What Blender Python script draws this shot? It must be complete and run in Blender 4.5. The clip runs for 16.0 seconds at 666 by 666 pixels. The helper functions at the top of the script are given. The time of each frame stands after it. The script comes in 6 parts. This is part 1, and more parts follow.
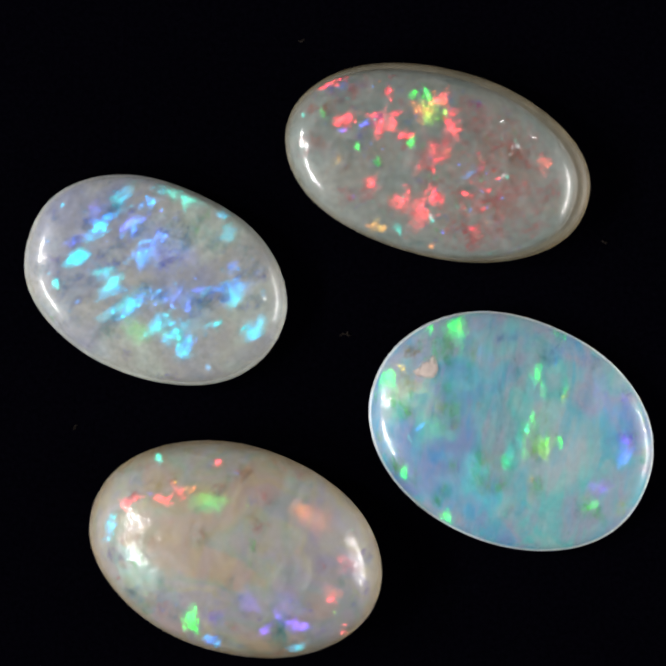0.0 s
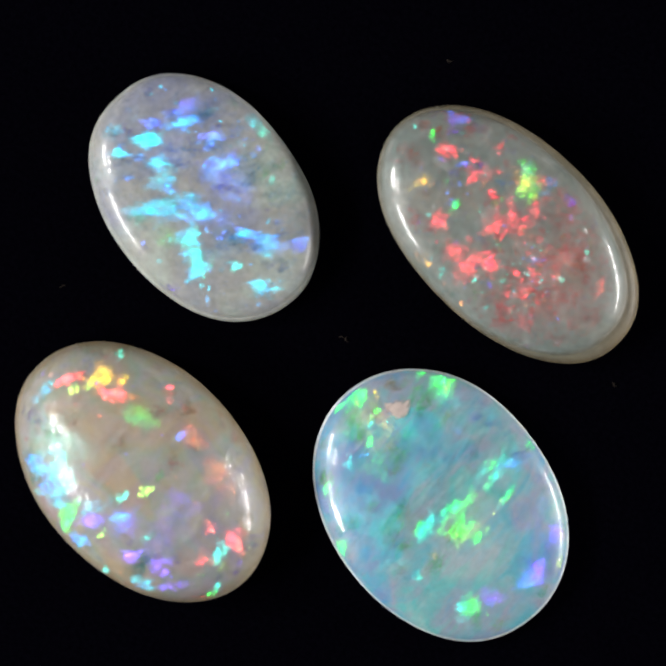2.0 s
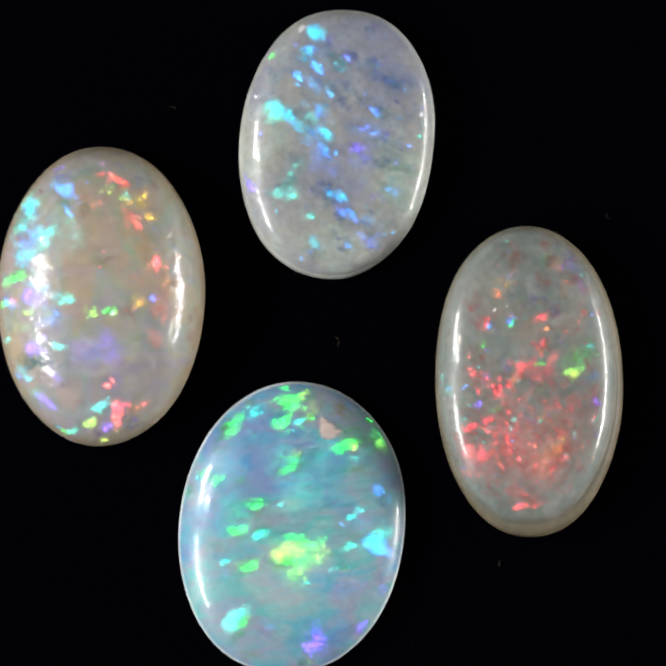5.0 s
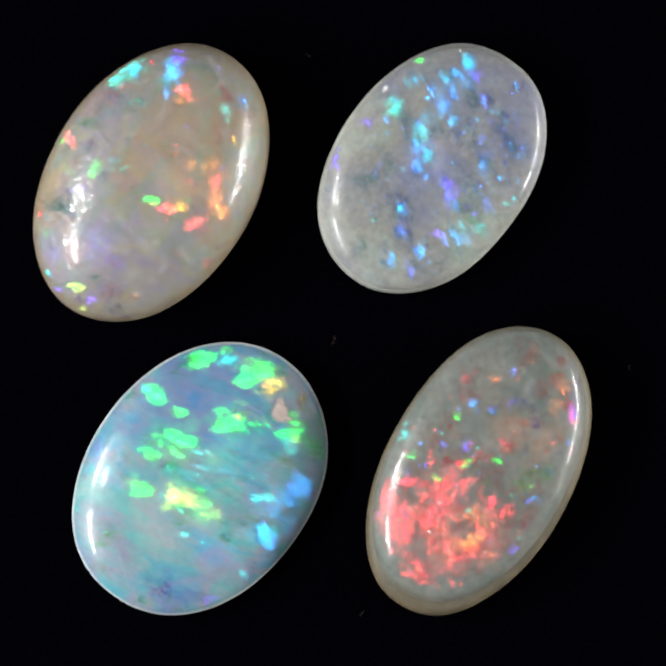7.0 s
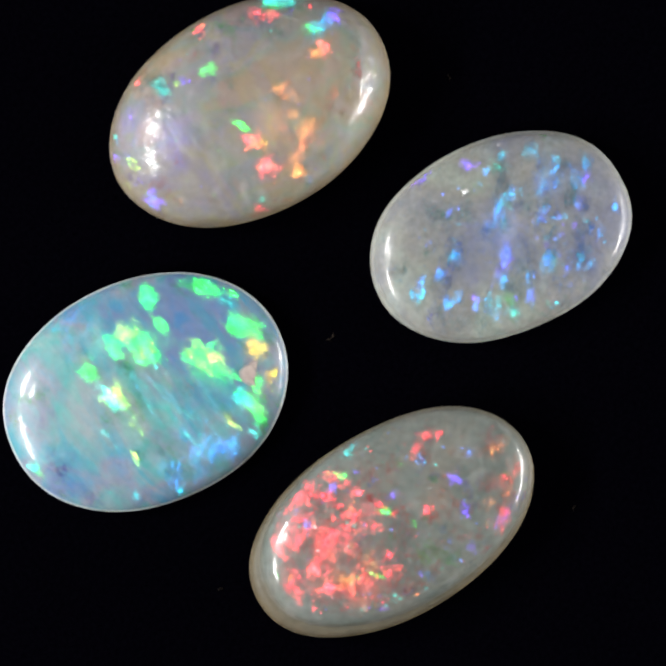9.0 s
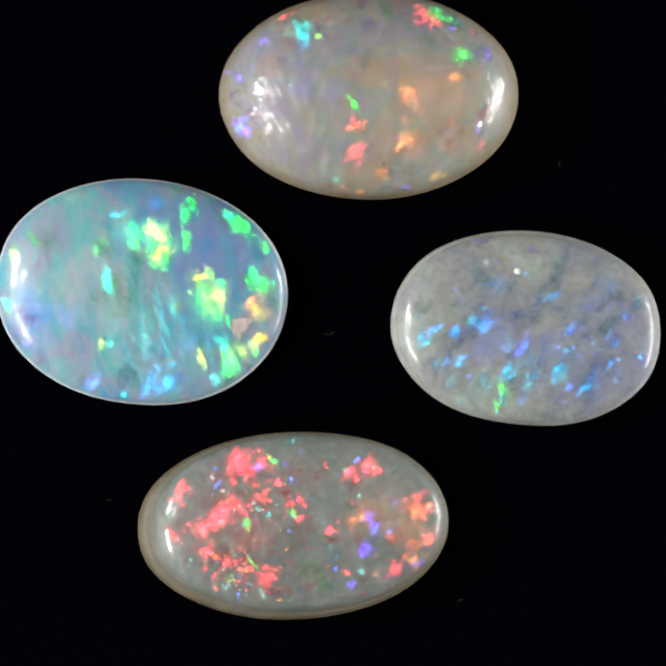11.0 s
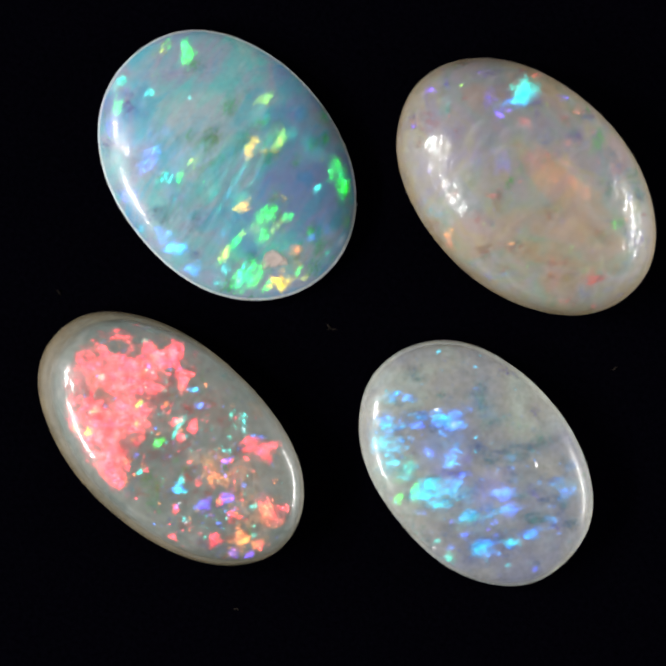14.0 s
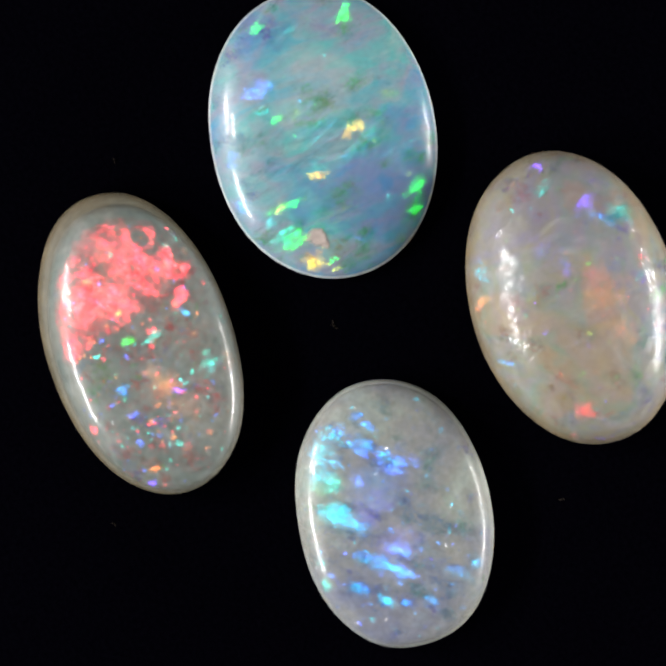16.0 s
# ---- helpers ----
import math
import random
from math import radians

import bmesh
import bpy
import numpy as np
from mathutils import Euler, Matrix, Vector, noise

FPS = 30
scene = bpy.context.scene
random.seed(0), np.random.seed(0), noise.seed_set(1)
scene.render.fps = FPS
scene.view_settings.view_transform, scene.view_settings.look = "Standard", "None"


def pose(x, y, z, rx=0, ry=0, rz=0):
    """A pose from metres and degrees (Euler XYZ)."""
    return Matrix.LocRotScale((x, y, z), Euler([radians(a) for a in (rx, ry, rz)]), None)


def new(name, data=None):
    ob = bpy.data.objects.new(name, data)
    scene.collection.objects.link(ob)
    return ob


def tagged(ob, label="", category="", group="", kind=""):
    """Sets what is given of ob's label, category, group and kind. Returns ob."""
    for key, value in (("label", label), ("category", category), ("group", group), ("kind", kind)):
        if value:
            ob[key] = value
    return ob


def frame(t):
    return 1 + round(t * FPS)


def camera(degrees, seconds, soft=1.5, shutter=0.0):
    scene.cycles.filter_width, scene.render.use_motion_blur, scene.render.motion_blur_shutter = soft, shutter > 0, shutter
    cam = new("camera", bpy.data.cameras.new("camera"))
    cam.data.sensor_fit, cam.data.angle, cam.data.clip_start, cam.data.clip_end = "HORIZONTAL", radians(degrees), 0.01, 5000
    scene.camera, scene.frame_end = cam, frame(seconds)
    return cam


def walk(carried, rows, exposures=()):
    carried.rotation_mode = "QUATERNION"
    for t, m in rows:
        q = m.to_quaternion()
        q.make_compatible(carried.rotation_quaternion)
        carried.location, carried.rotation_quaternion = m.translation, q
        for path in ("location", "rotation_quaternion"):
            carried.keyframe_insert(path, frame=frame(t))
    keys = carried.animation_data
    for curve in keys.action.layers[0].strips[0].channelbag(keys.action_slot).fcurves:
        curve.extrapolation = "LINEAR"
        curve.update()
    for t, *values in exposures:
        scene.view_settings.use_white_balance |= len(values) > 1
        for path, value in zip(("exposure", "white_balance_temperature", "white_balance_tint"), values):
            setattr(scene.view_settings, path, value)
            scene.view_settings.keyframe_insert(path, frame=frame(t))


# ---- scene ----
# ---------------------------------------------------------------- camera
MM = 0.001
cam = camera(12.0, 16.0, soft=3.0)
EYE = pose(-0.000147, 0.0, 0.1074)
walk(cam, [(0.0, EYE), (16.0, EYE)])

# how far the turntable has turned (clockwise from above), in degrees
TURN = [(0.0, 0.5), (0.5, 7.6), (1.0, 15.2), (1.5, 22.4), (2.0, 29.9), (2.5, 37.1), (3.0, 44.6),
        (3.5, 51.7), (4.0, 59.2), (4.6, 68.2), (5.2, 77.2), (5.8, 86.2), (6.5, 96.7), (7.0, 104.3), (7.5, 111.5),
        (8.0, 118.9), (8.5, 126.1), (9.0, 133.9), (9.6, 142.6), (10.2, 151.4), (10.8, 160.1), (11.5, 170.2),
        (12.0, 177.8), (12.5, 184.7), (13.0, 192.6), (13.5, 199.9), (14.0, 207.6), (14.5, 214.9),
        (15.0, 222.4), (15.5, 229.5), (16.0, 236.9)]


def turned(t):
    return float(np.interp(t, [r[0] for r in TURN], [r[1] for r in TURN]))


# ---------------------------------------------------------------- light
# an even white fill from all round, added to soften the lamps' shading
world = bpy.data.worlds.new("even_fill")
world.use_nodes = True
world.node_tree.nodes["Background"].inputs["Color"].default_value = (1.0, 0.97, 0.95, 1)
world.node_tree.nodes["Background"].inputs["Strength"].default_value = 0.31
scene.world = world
scene.view_settings.exposure = 0.0
scene.cycles.transparent_max_bounces = 200  # many thin films lie over one another


def lamp(name, eye, wide, tall, watts, colour):
    data = bpy.data.lights.new(name, "AREA")
    data.shape, data.size, data.size_y, data.energy, data.color = "RECTANGLE", wide, tall, watts, colour
    ob = new(name, data)
    d = -Vector(eye)
    x = Vector((0, 1, 0)).cross(-d).normalized()
    ob.matrix_world = Matrix.Translation(eye) @ Matrix((x, (-d).normalized().cross(x), (-d).normalized())).transposed().to_4x4()
    return ob


# a row of lamps to the west, one lower bar to the east
WEST = Vector((-0.100, 0.0, 0.062))
lamp("west_lamp", WEST + Vector((0, 0.020, 0)), 0.008, 0.026, 0.078, (1.0, 0.99, 0.97))
lamp("west_lamp", Vector((-0.090, 0.010, 0.080)), 0.006, 0.014, 0.026, (1.0, 0.99, 0.97))
lamp("west_lamp", WEST + Vector((0, -0.036, 0)), 0.009, 0.044, 0.115, (1.0, 0.99, 0.97))
lamp("east_lamp", Vector((0.118, 0.0, 0.020)), 0.003, 0.085, 0.19, (1.0, 0.98, 0.95))
HALF = (WEST.normalized() + Vector((0, 0, 1.10))).normalized()


# ---------------------------------------------------------------- materials
class Nodes:
    """A short hand for node trees."""

    def __init__(self, name):
        self.mat = bpy.data.materials.new(name)
        self.mat.use_nodes = True
        self.tree = self.mat.node_tree
        self.tree.nodes.clear()
        self.out = self.tree.nodes.new("ShaderNodeOutputMaterial")

    def add(self, kind, **values):
        n = self.tree.nodes.new("ShaderNode" + kind)
        for key, value in values.items():
            slot = n.inputs[int(key[1:])] if key[0] == "i" and key[1:].isdigit() else n.inputs[key.replace("_", " ")]
            if isinstance(value, bpy.types.NodeSocket):
                self.tree.links.new(value, slot)
            else:
                slot.default_value = value
        return n

    def ramp(self, fac, stops, smooth=False):
        n = self.add("ValToRGB", Fac=fac)
        n.color_ramp.interpolation = "EASE" if smooth else "LINEAR"
        e = n.color_ramp.elements
        while len(e) < len(stops):
            e.new(0.5)
        for el, (p, c) in zip(e, stops):
            el.position = p
            el.color = (*c, 1) if len(c) == 3 else (c[0],) * 3 + (1,)
        return n.outputs[0]

    def blend(self, fac, a, b, mode="MIX"):
        n = self.tree.nodes.new("ShaderNodeMix")
        n.data_type, n.blend_type = "RGBA", mode
        for slot, value in ((n.inputs[0], fac), (n.inputs[6], a), (n.inputs[7], b)):
            if isinstance(value, bpy.types.NodeSocket):
                self.tree.links.new(value, slot)
            else:
                slot.default_value = value if isinstance(value, (int, float)) else (*value, 1)
        return n.outputs[2]

    def coords(self, scale=(1, 1, 1), turn=0.0, shift=(0, 0, 0)):
        c = self.tree.nodes.new("ShaderNodeTexCoord")
        m = self.add("Mapping", Vector=c.outputs["Object"], Rotation=(0, 0, radians(-turn)))
        m = self.add("Mapping", Vector=m.outputs[0], Scale=scale, Location=shift)
        return m.outputs[0]

    def noise(self, vec, scale, detail=4.0, rough=0.55, warp=0.0):
        return self.add("TexNoise", Vector=vec, Scale=scale, Detail=detail, Roughness=rough, Distortion=warp).outputs[0]

    def done(self, shader):
        self.tree.links.new(shader, self.out.inputs[0])
        return self.mat


def body_material(name, clouds, turn, seed, rim, strokes=0.4, grit=0.35):
    """Milky opal: clouds of a few pale colours, streaked one way, with a paler or browner girdle. On two opals rim also
    paints edge light and shade.
    """
    n = Nodes(name)
    wide = n.noise(n.coords((1, 1, 1), 0, (seed, 0, 0)), 260, 3, 0.5, 0.8)
    streak = n.noise(n.coords((0.35, 1.5, 1), turn, (seed, seed, 0)), 620, 8, 0.66, 1.1)
    fine = n.noise(n.coords((1, 1, 1), 0, (0, seed, 0)), 4200, 5, 0.7)
    hues = n.noise(n.coords((1, 1, 1), 0, (seed, 3 * seed, 0)), 300, 3, 0.5, 0.4)
    mixed = n.blend(strokes, wide, streak)
    colour = n.ramp(mixed, clouds)
    colour = n.blend(0.55, colour, n.ramp(hues, [(p, c) for (p, _), (_, c) in zip(clouds, reversed(clouds))]))
    colour = n.blend(grit, colour, n.ramp(fine, [(0.36, (0.3,)), (0.5, (0.5,)), (0.66, (0.78,))]), "OVERLAY")
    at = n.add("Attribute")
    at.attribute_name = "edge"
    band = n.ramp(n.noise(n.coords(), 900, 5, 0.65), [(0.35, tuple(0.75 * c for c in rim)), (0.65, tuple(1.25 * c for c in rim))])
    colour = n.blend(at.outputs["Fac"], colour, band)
    p = n.add("BsdfPrincipled", Base_Color=colour, Roughness=0.5)
    p.inputs["Subsurface Weight"].default_value = 0.35
    p.inputs["Subsurface Radius"].default_value = (1.0, 0.8, 0.6)
    p.inputs["Subsurface Scale"].default_value = 0.6 * MM
    p.inputs["Specular IOR Level"].default_value = 0.25
    return n.done(p.outputs[0])


def dome_material(name, relief, milk, pitch=1500, strokes=1.2, haze=0.4):
    """Polished clear opal skin: lets the body show, shines by its Fresnel gloss, a trace of milk in it."""
    n = Nodes(name)
    bump = n.add("Bump", Strength=relief, Distance=0.05 * MM, Height=n.noise(n.coords((1, 0.6, 1), 30), pitch, 2, 0.6))
    scratch = n.noise(n.coords((0.2, 3, 1), 40), 2500, 4, 0.65)
    sharp = n.add("BsdfAnisotropic", Color=(1, 1, 1, 1), Roughness=n.ramp(scratch, [(0.35, (0.05,)), (0.7, (0.15,))]), Normal=bump.outputs[0])
    hazy = n.add("BsdfAnisotropic", Color=(1, 1, 1, 1), Roughness=0.32, Normal=bump.outputs[0])
    gloss = n.add("MixShader", Fac=n.ramp(n.noise(n.coords(), 1300, 4, 0.7), [(0.38, (0.4 * haze,)), (0.62, (min(1.0, 1.6 * haze),))]), i1=sharp.outputs[0], i2=hazy.outputs[0])
    clear = n.add("BsdfTransparent", Color=(1, 1, 1, 1))
    veil = n.add("BsdfDiffuse", Color=(0.62, 0.61, 0.6, 1))
    wisps = n.noise(n.coords((1 / strokes, strokes, 1), 103), 700, 8, 0.7, 1.8)
    milk = n.ramp(wisps, [(0.42, (0.4 * milk,)), (0.56, (1.6 * milk,)), (0.68, (4.0 * milk,))])
    inner = n.add("MixShader", Fac=milk, i1=clear.outputs[0], i2=veil.outputs[0])
    f = n.add("LayerWeight", Blend=0.5)
    f = n.add("Math", i0=f.outputs["Facing"], i1=5.0)
    f.operation = "POWER"
    f = n.add("Math", i0=f.outputs[0], i1=0.25, i2=0.034)
    f.operation = "MULTIPLY_ADD"
    m = n.add("MixShader", Fac=f.outputs[0], i1=inner.outputs[0], i2=gloss.outputs[0])
    return n.done(m.outputs[0])


def flake_material(name, colour, other, cover, turn=0.0, stretch=1.0, twist=0.20, soft=False, fleck=9000):
    """A thin coloured film inside the opal: it mirrors one colour at the tilt of its own layers and lets the rest through.
    It is broken into flecks, each twisted a little about the upright, and torn at its rim, where the mesh layer "fade" sinks to 0."""
    n = Nodes(name)
    at = n.add("Attribute")
    at.attribute_name = "facet"

    def vector(kind, a, b, c=None):
        v = n.tree.nodes.new("ShaderNodeVectorMath")
        v.operation = kind
        for slot, value in zip(v.inputs, (a, b, c)):
            if isinstance(value, bpy.types.NodeSocket):
                n.tree.links.new(value, slot)
            elif value is not None:
                slot.default_value = value
        return v.outputs[0]

    where = n.coords((1, stretch, 1), turn)
    warp = n.add("TexNoise", Vector=where, Scale=7000, Detail=2.0, Roughness=0.6).outputs["Color"]
    bent = vector("MULTIPLY_ADD", warp, (0.00016, 0.00016, 0), where)
    cells = n.add("TexVoronoi", Vector=bent, Scale=fleck, Randomness=1.0)
    veins = n.add("TexVoronoi", Vector=bent, Scale=0.45 * fleck, Randomness=1.0)
    share = n.blend(0.45, cells.outputs["Color"], veins.outputs["Color"])
    split = n.add("SeparateColor", Color=share)
    about = vector("CROSS_PRODUCT", (0, 0, 1), at.outputs["Vector"])
    amount = n.add("MapRange", Value=split.outputs[0], i1=0.15, i2=0.85, i3=-twist, i4=twist)
    sway = n.tree.nodes.new("ShaderNodeVectorMath")
    sway.operation = "SCALE"
    n.tree.links.new(about, sway.inputs[0])
    n.tree.links.new(amount.outputs[0], sway.inputs["Scale"])
    crumple = n.add("TexNoise", Vector=n.coords(), Scale=12000, Detail=3.0, Roughness=0.65)
    tilt = vector("MULTIPLY_ADD", crumple.outputs["Color"], (0.16, 0.16, 0), (-0.08, -0.08, 0))
    total = vector("ADD", vector("ADD", at.outputs["Vector"], sway.outputs[0]), tilt)
    v = n.add("VectorTransform", Vector=total)
    v.vector_type, v.convert_from, v.convert_to = "NORMAL", "OBJECT", "WORLD"
    unit = vector("NORMALIZE", v.outputs[0], None)
    tint = n.blend(n.ramp(n.noise(where, 1500, 3), [(0.42, (0,)), (0.62, (1,))]), colour, other)
    gloss = n.add("BsdfAnisotropic", Roughness=0.26 if soft else 0.20, Normal=unit)
    torn = n.noise(where, 4200, 8, 0.82, 1.2)
    fade = n.add("Attribute")
    fade.attribute_name = "fade"
    both = n.add("Math", i0=fade.outputs["Fac"], i1=0.55 if soft else 0.34, i2=torn)
    both.operation = "MULTIPLY_ADD"
    if soft:
        solid = n.ramp(both.outputs[0], [(0.58, (0.0,)), (1.0, (1.0,))], True)
    else:
        solid = n.ramp(both.outputs[0], [(0.58, (0.0,)), (0.64, (0.5,)), (0.85, (1.0,))])
        holes = n.noise(n.coords((1, stretch, 1), turn + 20, (0.7, 0.3, 0)), 3600, 8, 0.78, 1.6)
        solid = n.blend(1.0, solid, n.ramp(holes, [(0.43, (0.01,)), (0.50, (0.4,)), (0.62, (1.0,))]), "MULTIPLY")
    # what a film mirrors, and the little that it keeps from the body
    mask = n.add("Math", i0=solid, i1=(1.3 if soft else 2.5) * cover)
    mask.operation = "MULTIPLY"
    shade = 0.99 if soft else 0.85
    clear = n.add("BsdfTransparent", Color=n.blend(solid, (1, 1, 1), (shade, shade, shade)))
    faint = n.blend(mask.outputs[0], (0, 0, 0), tint)
    n.tree.links.new(faint, gloss.inputs["Color"])
    m = n.add("AddShader", i0=clear.outputs[0], i1=gloss.outputs[0])
    return n.done(m.outputs[0])


FILM = {
    "red": ((1.0, 0.035, 0.075), (1.0, 0.08, 0.09), 1.0),
    "coral": ((1.0, 0.06, 0.10), (1.0, 0.17, 0.08), 0.85),
    "orange": ((1.0, 0.22, 0.06), (0.9, 0.36, 0.08), 0.55),
    "yellow": ((0.80, 0.62, 0.02), (0.9, 0.42, 0.04), 0.75),
    "lime": ((0.30, 0.85, 0.08), (0.6, 0.8, 0.1), 0.9),
    "green": ((0.01, 0.85, 0.03), (0.03, 0.78, 0.12), 1.15),
    "teal": ((0.02, 0.75, 0.55), (0.03, 0.6, 0.6), 0.8),
    "cyan": ((0.0, 0.42, 0.78), (0.0, 0.58, 0.64), 0.7),
    "azure": ((0.02, 0.24, 0.95), (0.01, 0.42, 0.85), 0.9),
    "blue": ((0.07, 0.14, 1.0), (0.06, 0.30, 0.95), 0.85),
    "violet": ((0.12, 0.06, 1.0), (0.22, 0.09, 0.9), 0.9),
}
# the way in which the films are drawn out, in degrees from an opal's long axis
GRAIN = {"cyan": 57, "azure": 57, "blue": 57, "green": 115, "lime": 115, "teal": 115, "streak": 115}
film = {k: flake_material(k + "_film", v[0], v[1], 0.076 * v[2], GRAIN.get(k, 35), 2.2) for k, v in FILM.items()}
film["streak"] = flake_material("streaked_film", (0.03, 0.7, 0.5), (0.03, 0.45, 0.85), 0.020, 115, 4.5)
for k in FILM:
    film[k + "dim"] = flake_material("faint_%s_film" % k, FILM[k][0], FILM[k][1], 0.016, twist=0.15, soft=True)

film["white"] = flake_material("white_film", (1, 1, 1), (0.9, 0.95, 1), 0.05)
n = Nodes("pale_inclusion")
chalk = n.add("BsdfDiffuse", Color=n.ramp(n.noise(n.coords(), 2500, 5, 0.7), [(0.35, (0.42, 0.33, 0.30)), (0.65, (0.62, 0.51, 0.46))]))
fade = n.add("Attribute")
fade.attribute_name = "fade"
torn = n.add("Math", i0=fade.outputs["Fac"], i1=0.6, i2=n.noise(n.coords((1, 2.0, 1), 103), 3500, 6, 0.75, 1.0))
torn.operation = "MULTIPLY_ADD"
clear = n.add("BsdfTransparent", Color=(1, 1, 1, 1))
film["pale"] = n.done(n.add("MixShader", Fac=n.ramp(torn.outputs[0], [(0.52, (0.0,)), (0.75, (0.9,))]), i1=clear.outputs[0], i2=chalk.outputs[0]).outputs[0])
n = Nodes("black_velvet")
weave = n.noise(n.coords(), 6000, 3, 0.7)
velvet = n.done(n.add("BsdfDiffuse", Color=n.ramp(weave, [(0.3, (0.0005, 0.0004, 0.0012)), (0.8, (0.0014, 0.0012, 0.0028))]), Roughness=1.0).outputs[0])
n = Nodes("black_table")
grain = n.noise(n.coords(), 40, 5, 0.6)
table_paint = n.done(n.add("BsdfDiffuse", Color=n.ramp(grain, [(0.3, (0.0012, 0.0011, 0.0016)), (0.8, (0.0024, 0.0022, 0.003))])).outputs[0])
n = Nodes("grey_lint")
lint_mat = n.done(n.add("BsdfDiffuse", Color=n.ramp(n.noise(n.coords(), 9000), [(0.3, (0.008, 0.007, 0.006)), (0.8, (0.028, 0.022, 0.018))])).outputs[0])


# ---------------------------------------------------------------- ground and turntable
def part(name, bm, material, parent, label=""):
    me = bpy.data.meshes.new(name)
    bm.to_mesh(me)
    bm.free()
    me.materials.append(material)
    ob = new(name, me)
    ob.parent = parent
    return tagged(ob, label)


bm = bmesh.new()
bmesh.ops.create_cube(bm, size=1.0, matrix=Matrix.Translation((0, 0, -0.018)) @ Matrix.Diagonal((1.2, 0.8, 0.020, 1)))
bmesh.ops.bevel(bm, geom=list(bm.edges), offset=0.002, segments=3, affect="EDGES")
table = part("ground", bm, table_paint, None, "matt black table top around the turntable")
tagged(table, category="ground", kind="structure")


def lathe(bm, profile, steps=96):
    rings = []
    for r, z in profile:
        rings.append([bm.verts.new((r * math.cos(a), r * math.sin(a), z)) for a in np.linspace(0, 2 * math.pi, steps, endpoint=False)])
    for a, b in zip(rings, rings[1:]):
        for i in range(steps):
            bm.faces.new((a[i], a[(i + 1) % steps], b[(i + 1) % steps], b[i])).smooth = True
    return rings


turntable = new("turntable")
tagged(turntable, "slowly turning round turntable covered in black velvet", "turntable")
bm = bmesh.new()
rings = lathe(bm, [(0.0400, -0.008), (0.0400, -0.0015), (0.0397, -0.0010), (0.0390, -0.0008)])
bm.faces.new(rings[-1])
part("platter", bm, table_paint, turntable)
bm = bmesh.new()
rings = lathe(bm, [(0.0394, -0.0008), (0.0393, -0.0002), (0.0386, 0.0), (0.010, 0.0), (0.0005, 0.0)])
bm.faces.new(rings[-1])
part("velvet_cover", bm, velvet, turntable, "black velvet cover with a few specks of lint")
rnd = random.Random(5)
for x, y in ((0.35, 0.05), (0.1, -0.1), (-4.9, 4.4), (8.9, 3.2), (7.6, -7.0), (-8.8, -3.2), (-1.4, 9.9)):
    bm = bmesh.new()
    p, a = Vector((x, y, 0.02)) * MM, rnd.uniform(0, 6.28)
    path = []
    for i in range(5):
        path.append(p.copy())
        a += rnd.uniform(-0.9, 0.9)
        p += Vector((math.cos(a), math.sin(a), rnd.uniform(-0.1, 0.4))) * 0.06 * MM
    ring = None
    for i, q in enumerate(path):
        w = (0.012 + 0.022 * math.sin(math.pi * i / 4)) * MM
        now = [bm.verts.new(q + Vector((w * math.cos(k * 2.094 + i), w * math.sin(k * 2.094 + i), 0.5 * w * math.cos(k * 2.0)))) for k in range(3)]
        if ring:
            for k in range(3):
                bm.faces.new((ring[k], ring[(k + 1) % 3], now[(k + 1) % 3], now[k]))
        ring = now
    part("lint", bm, lint_mat, turntable, "curled fibre of grey lint")


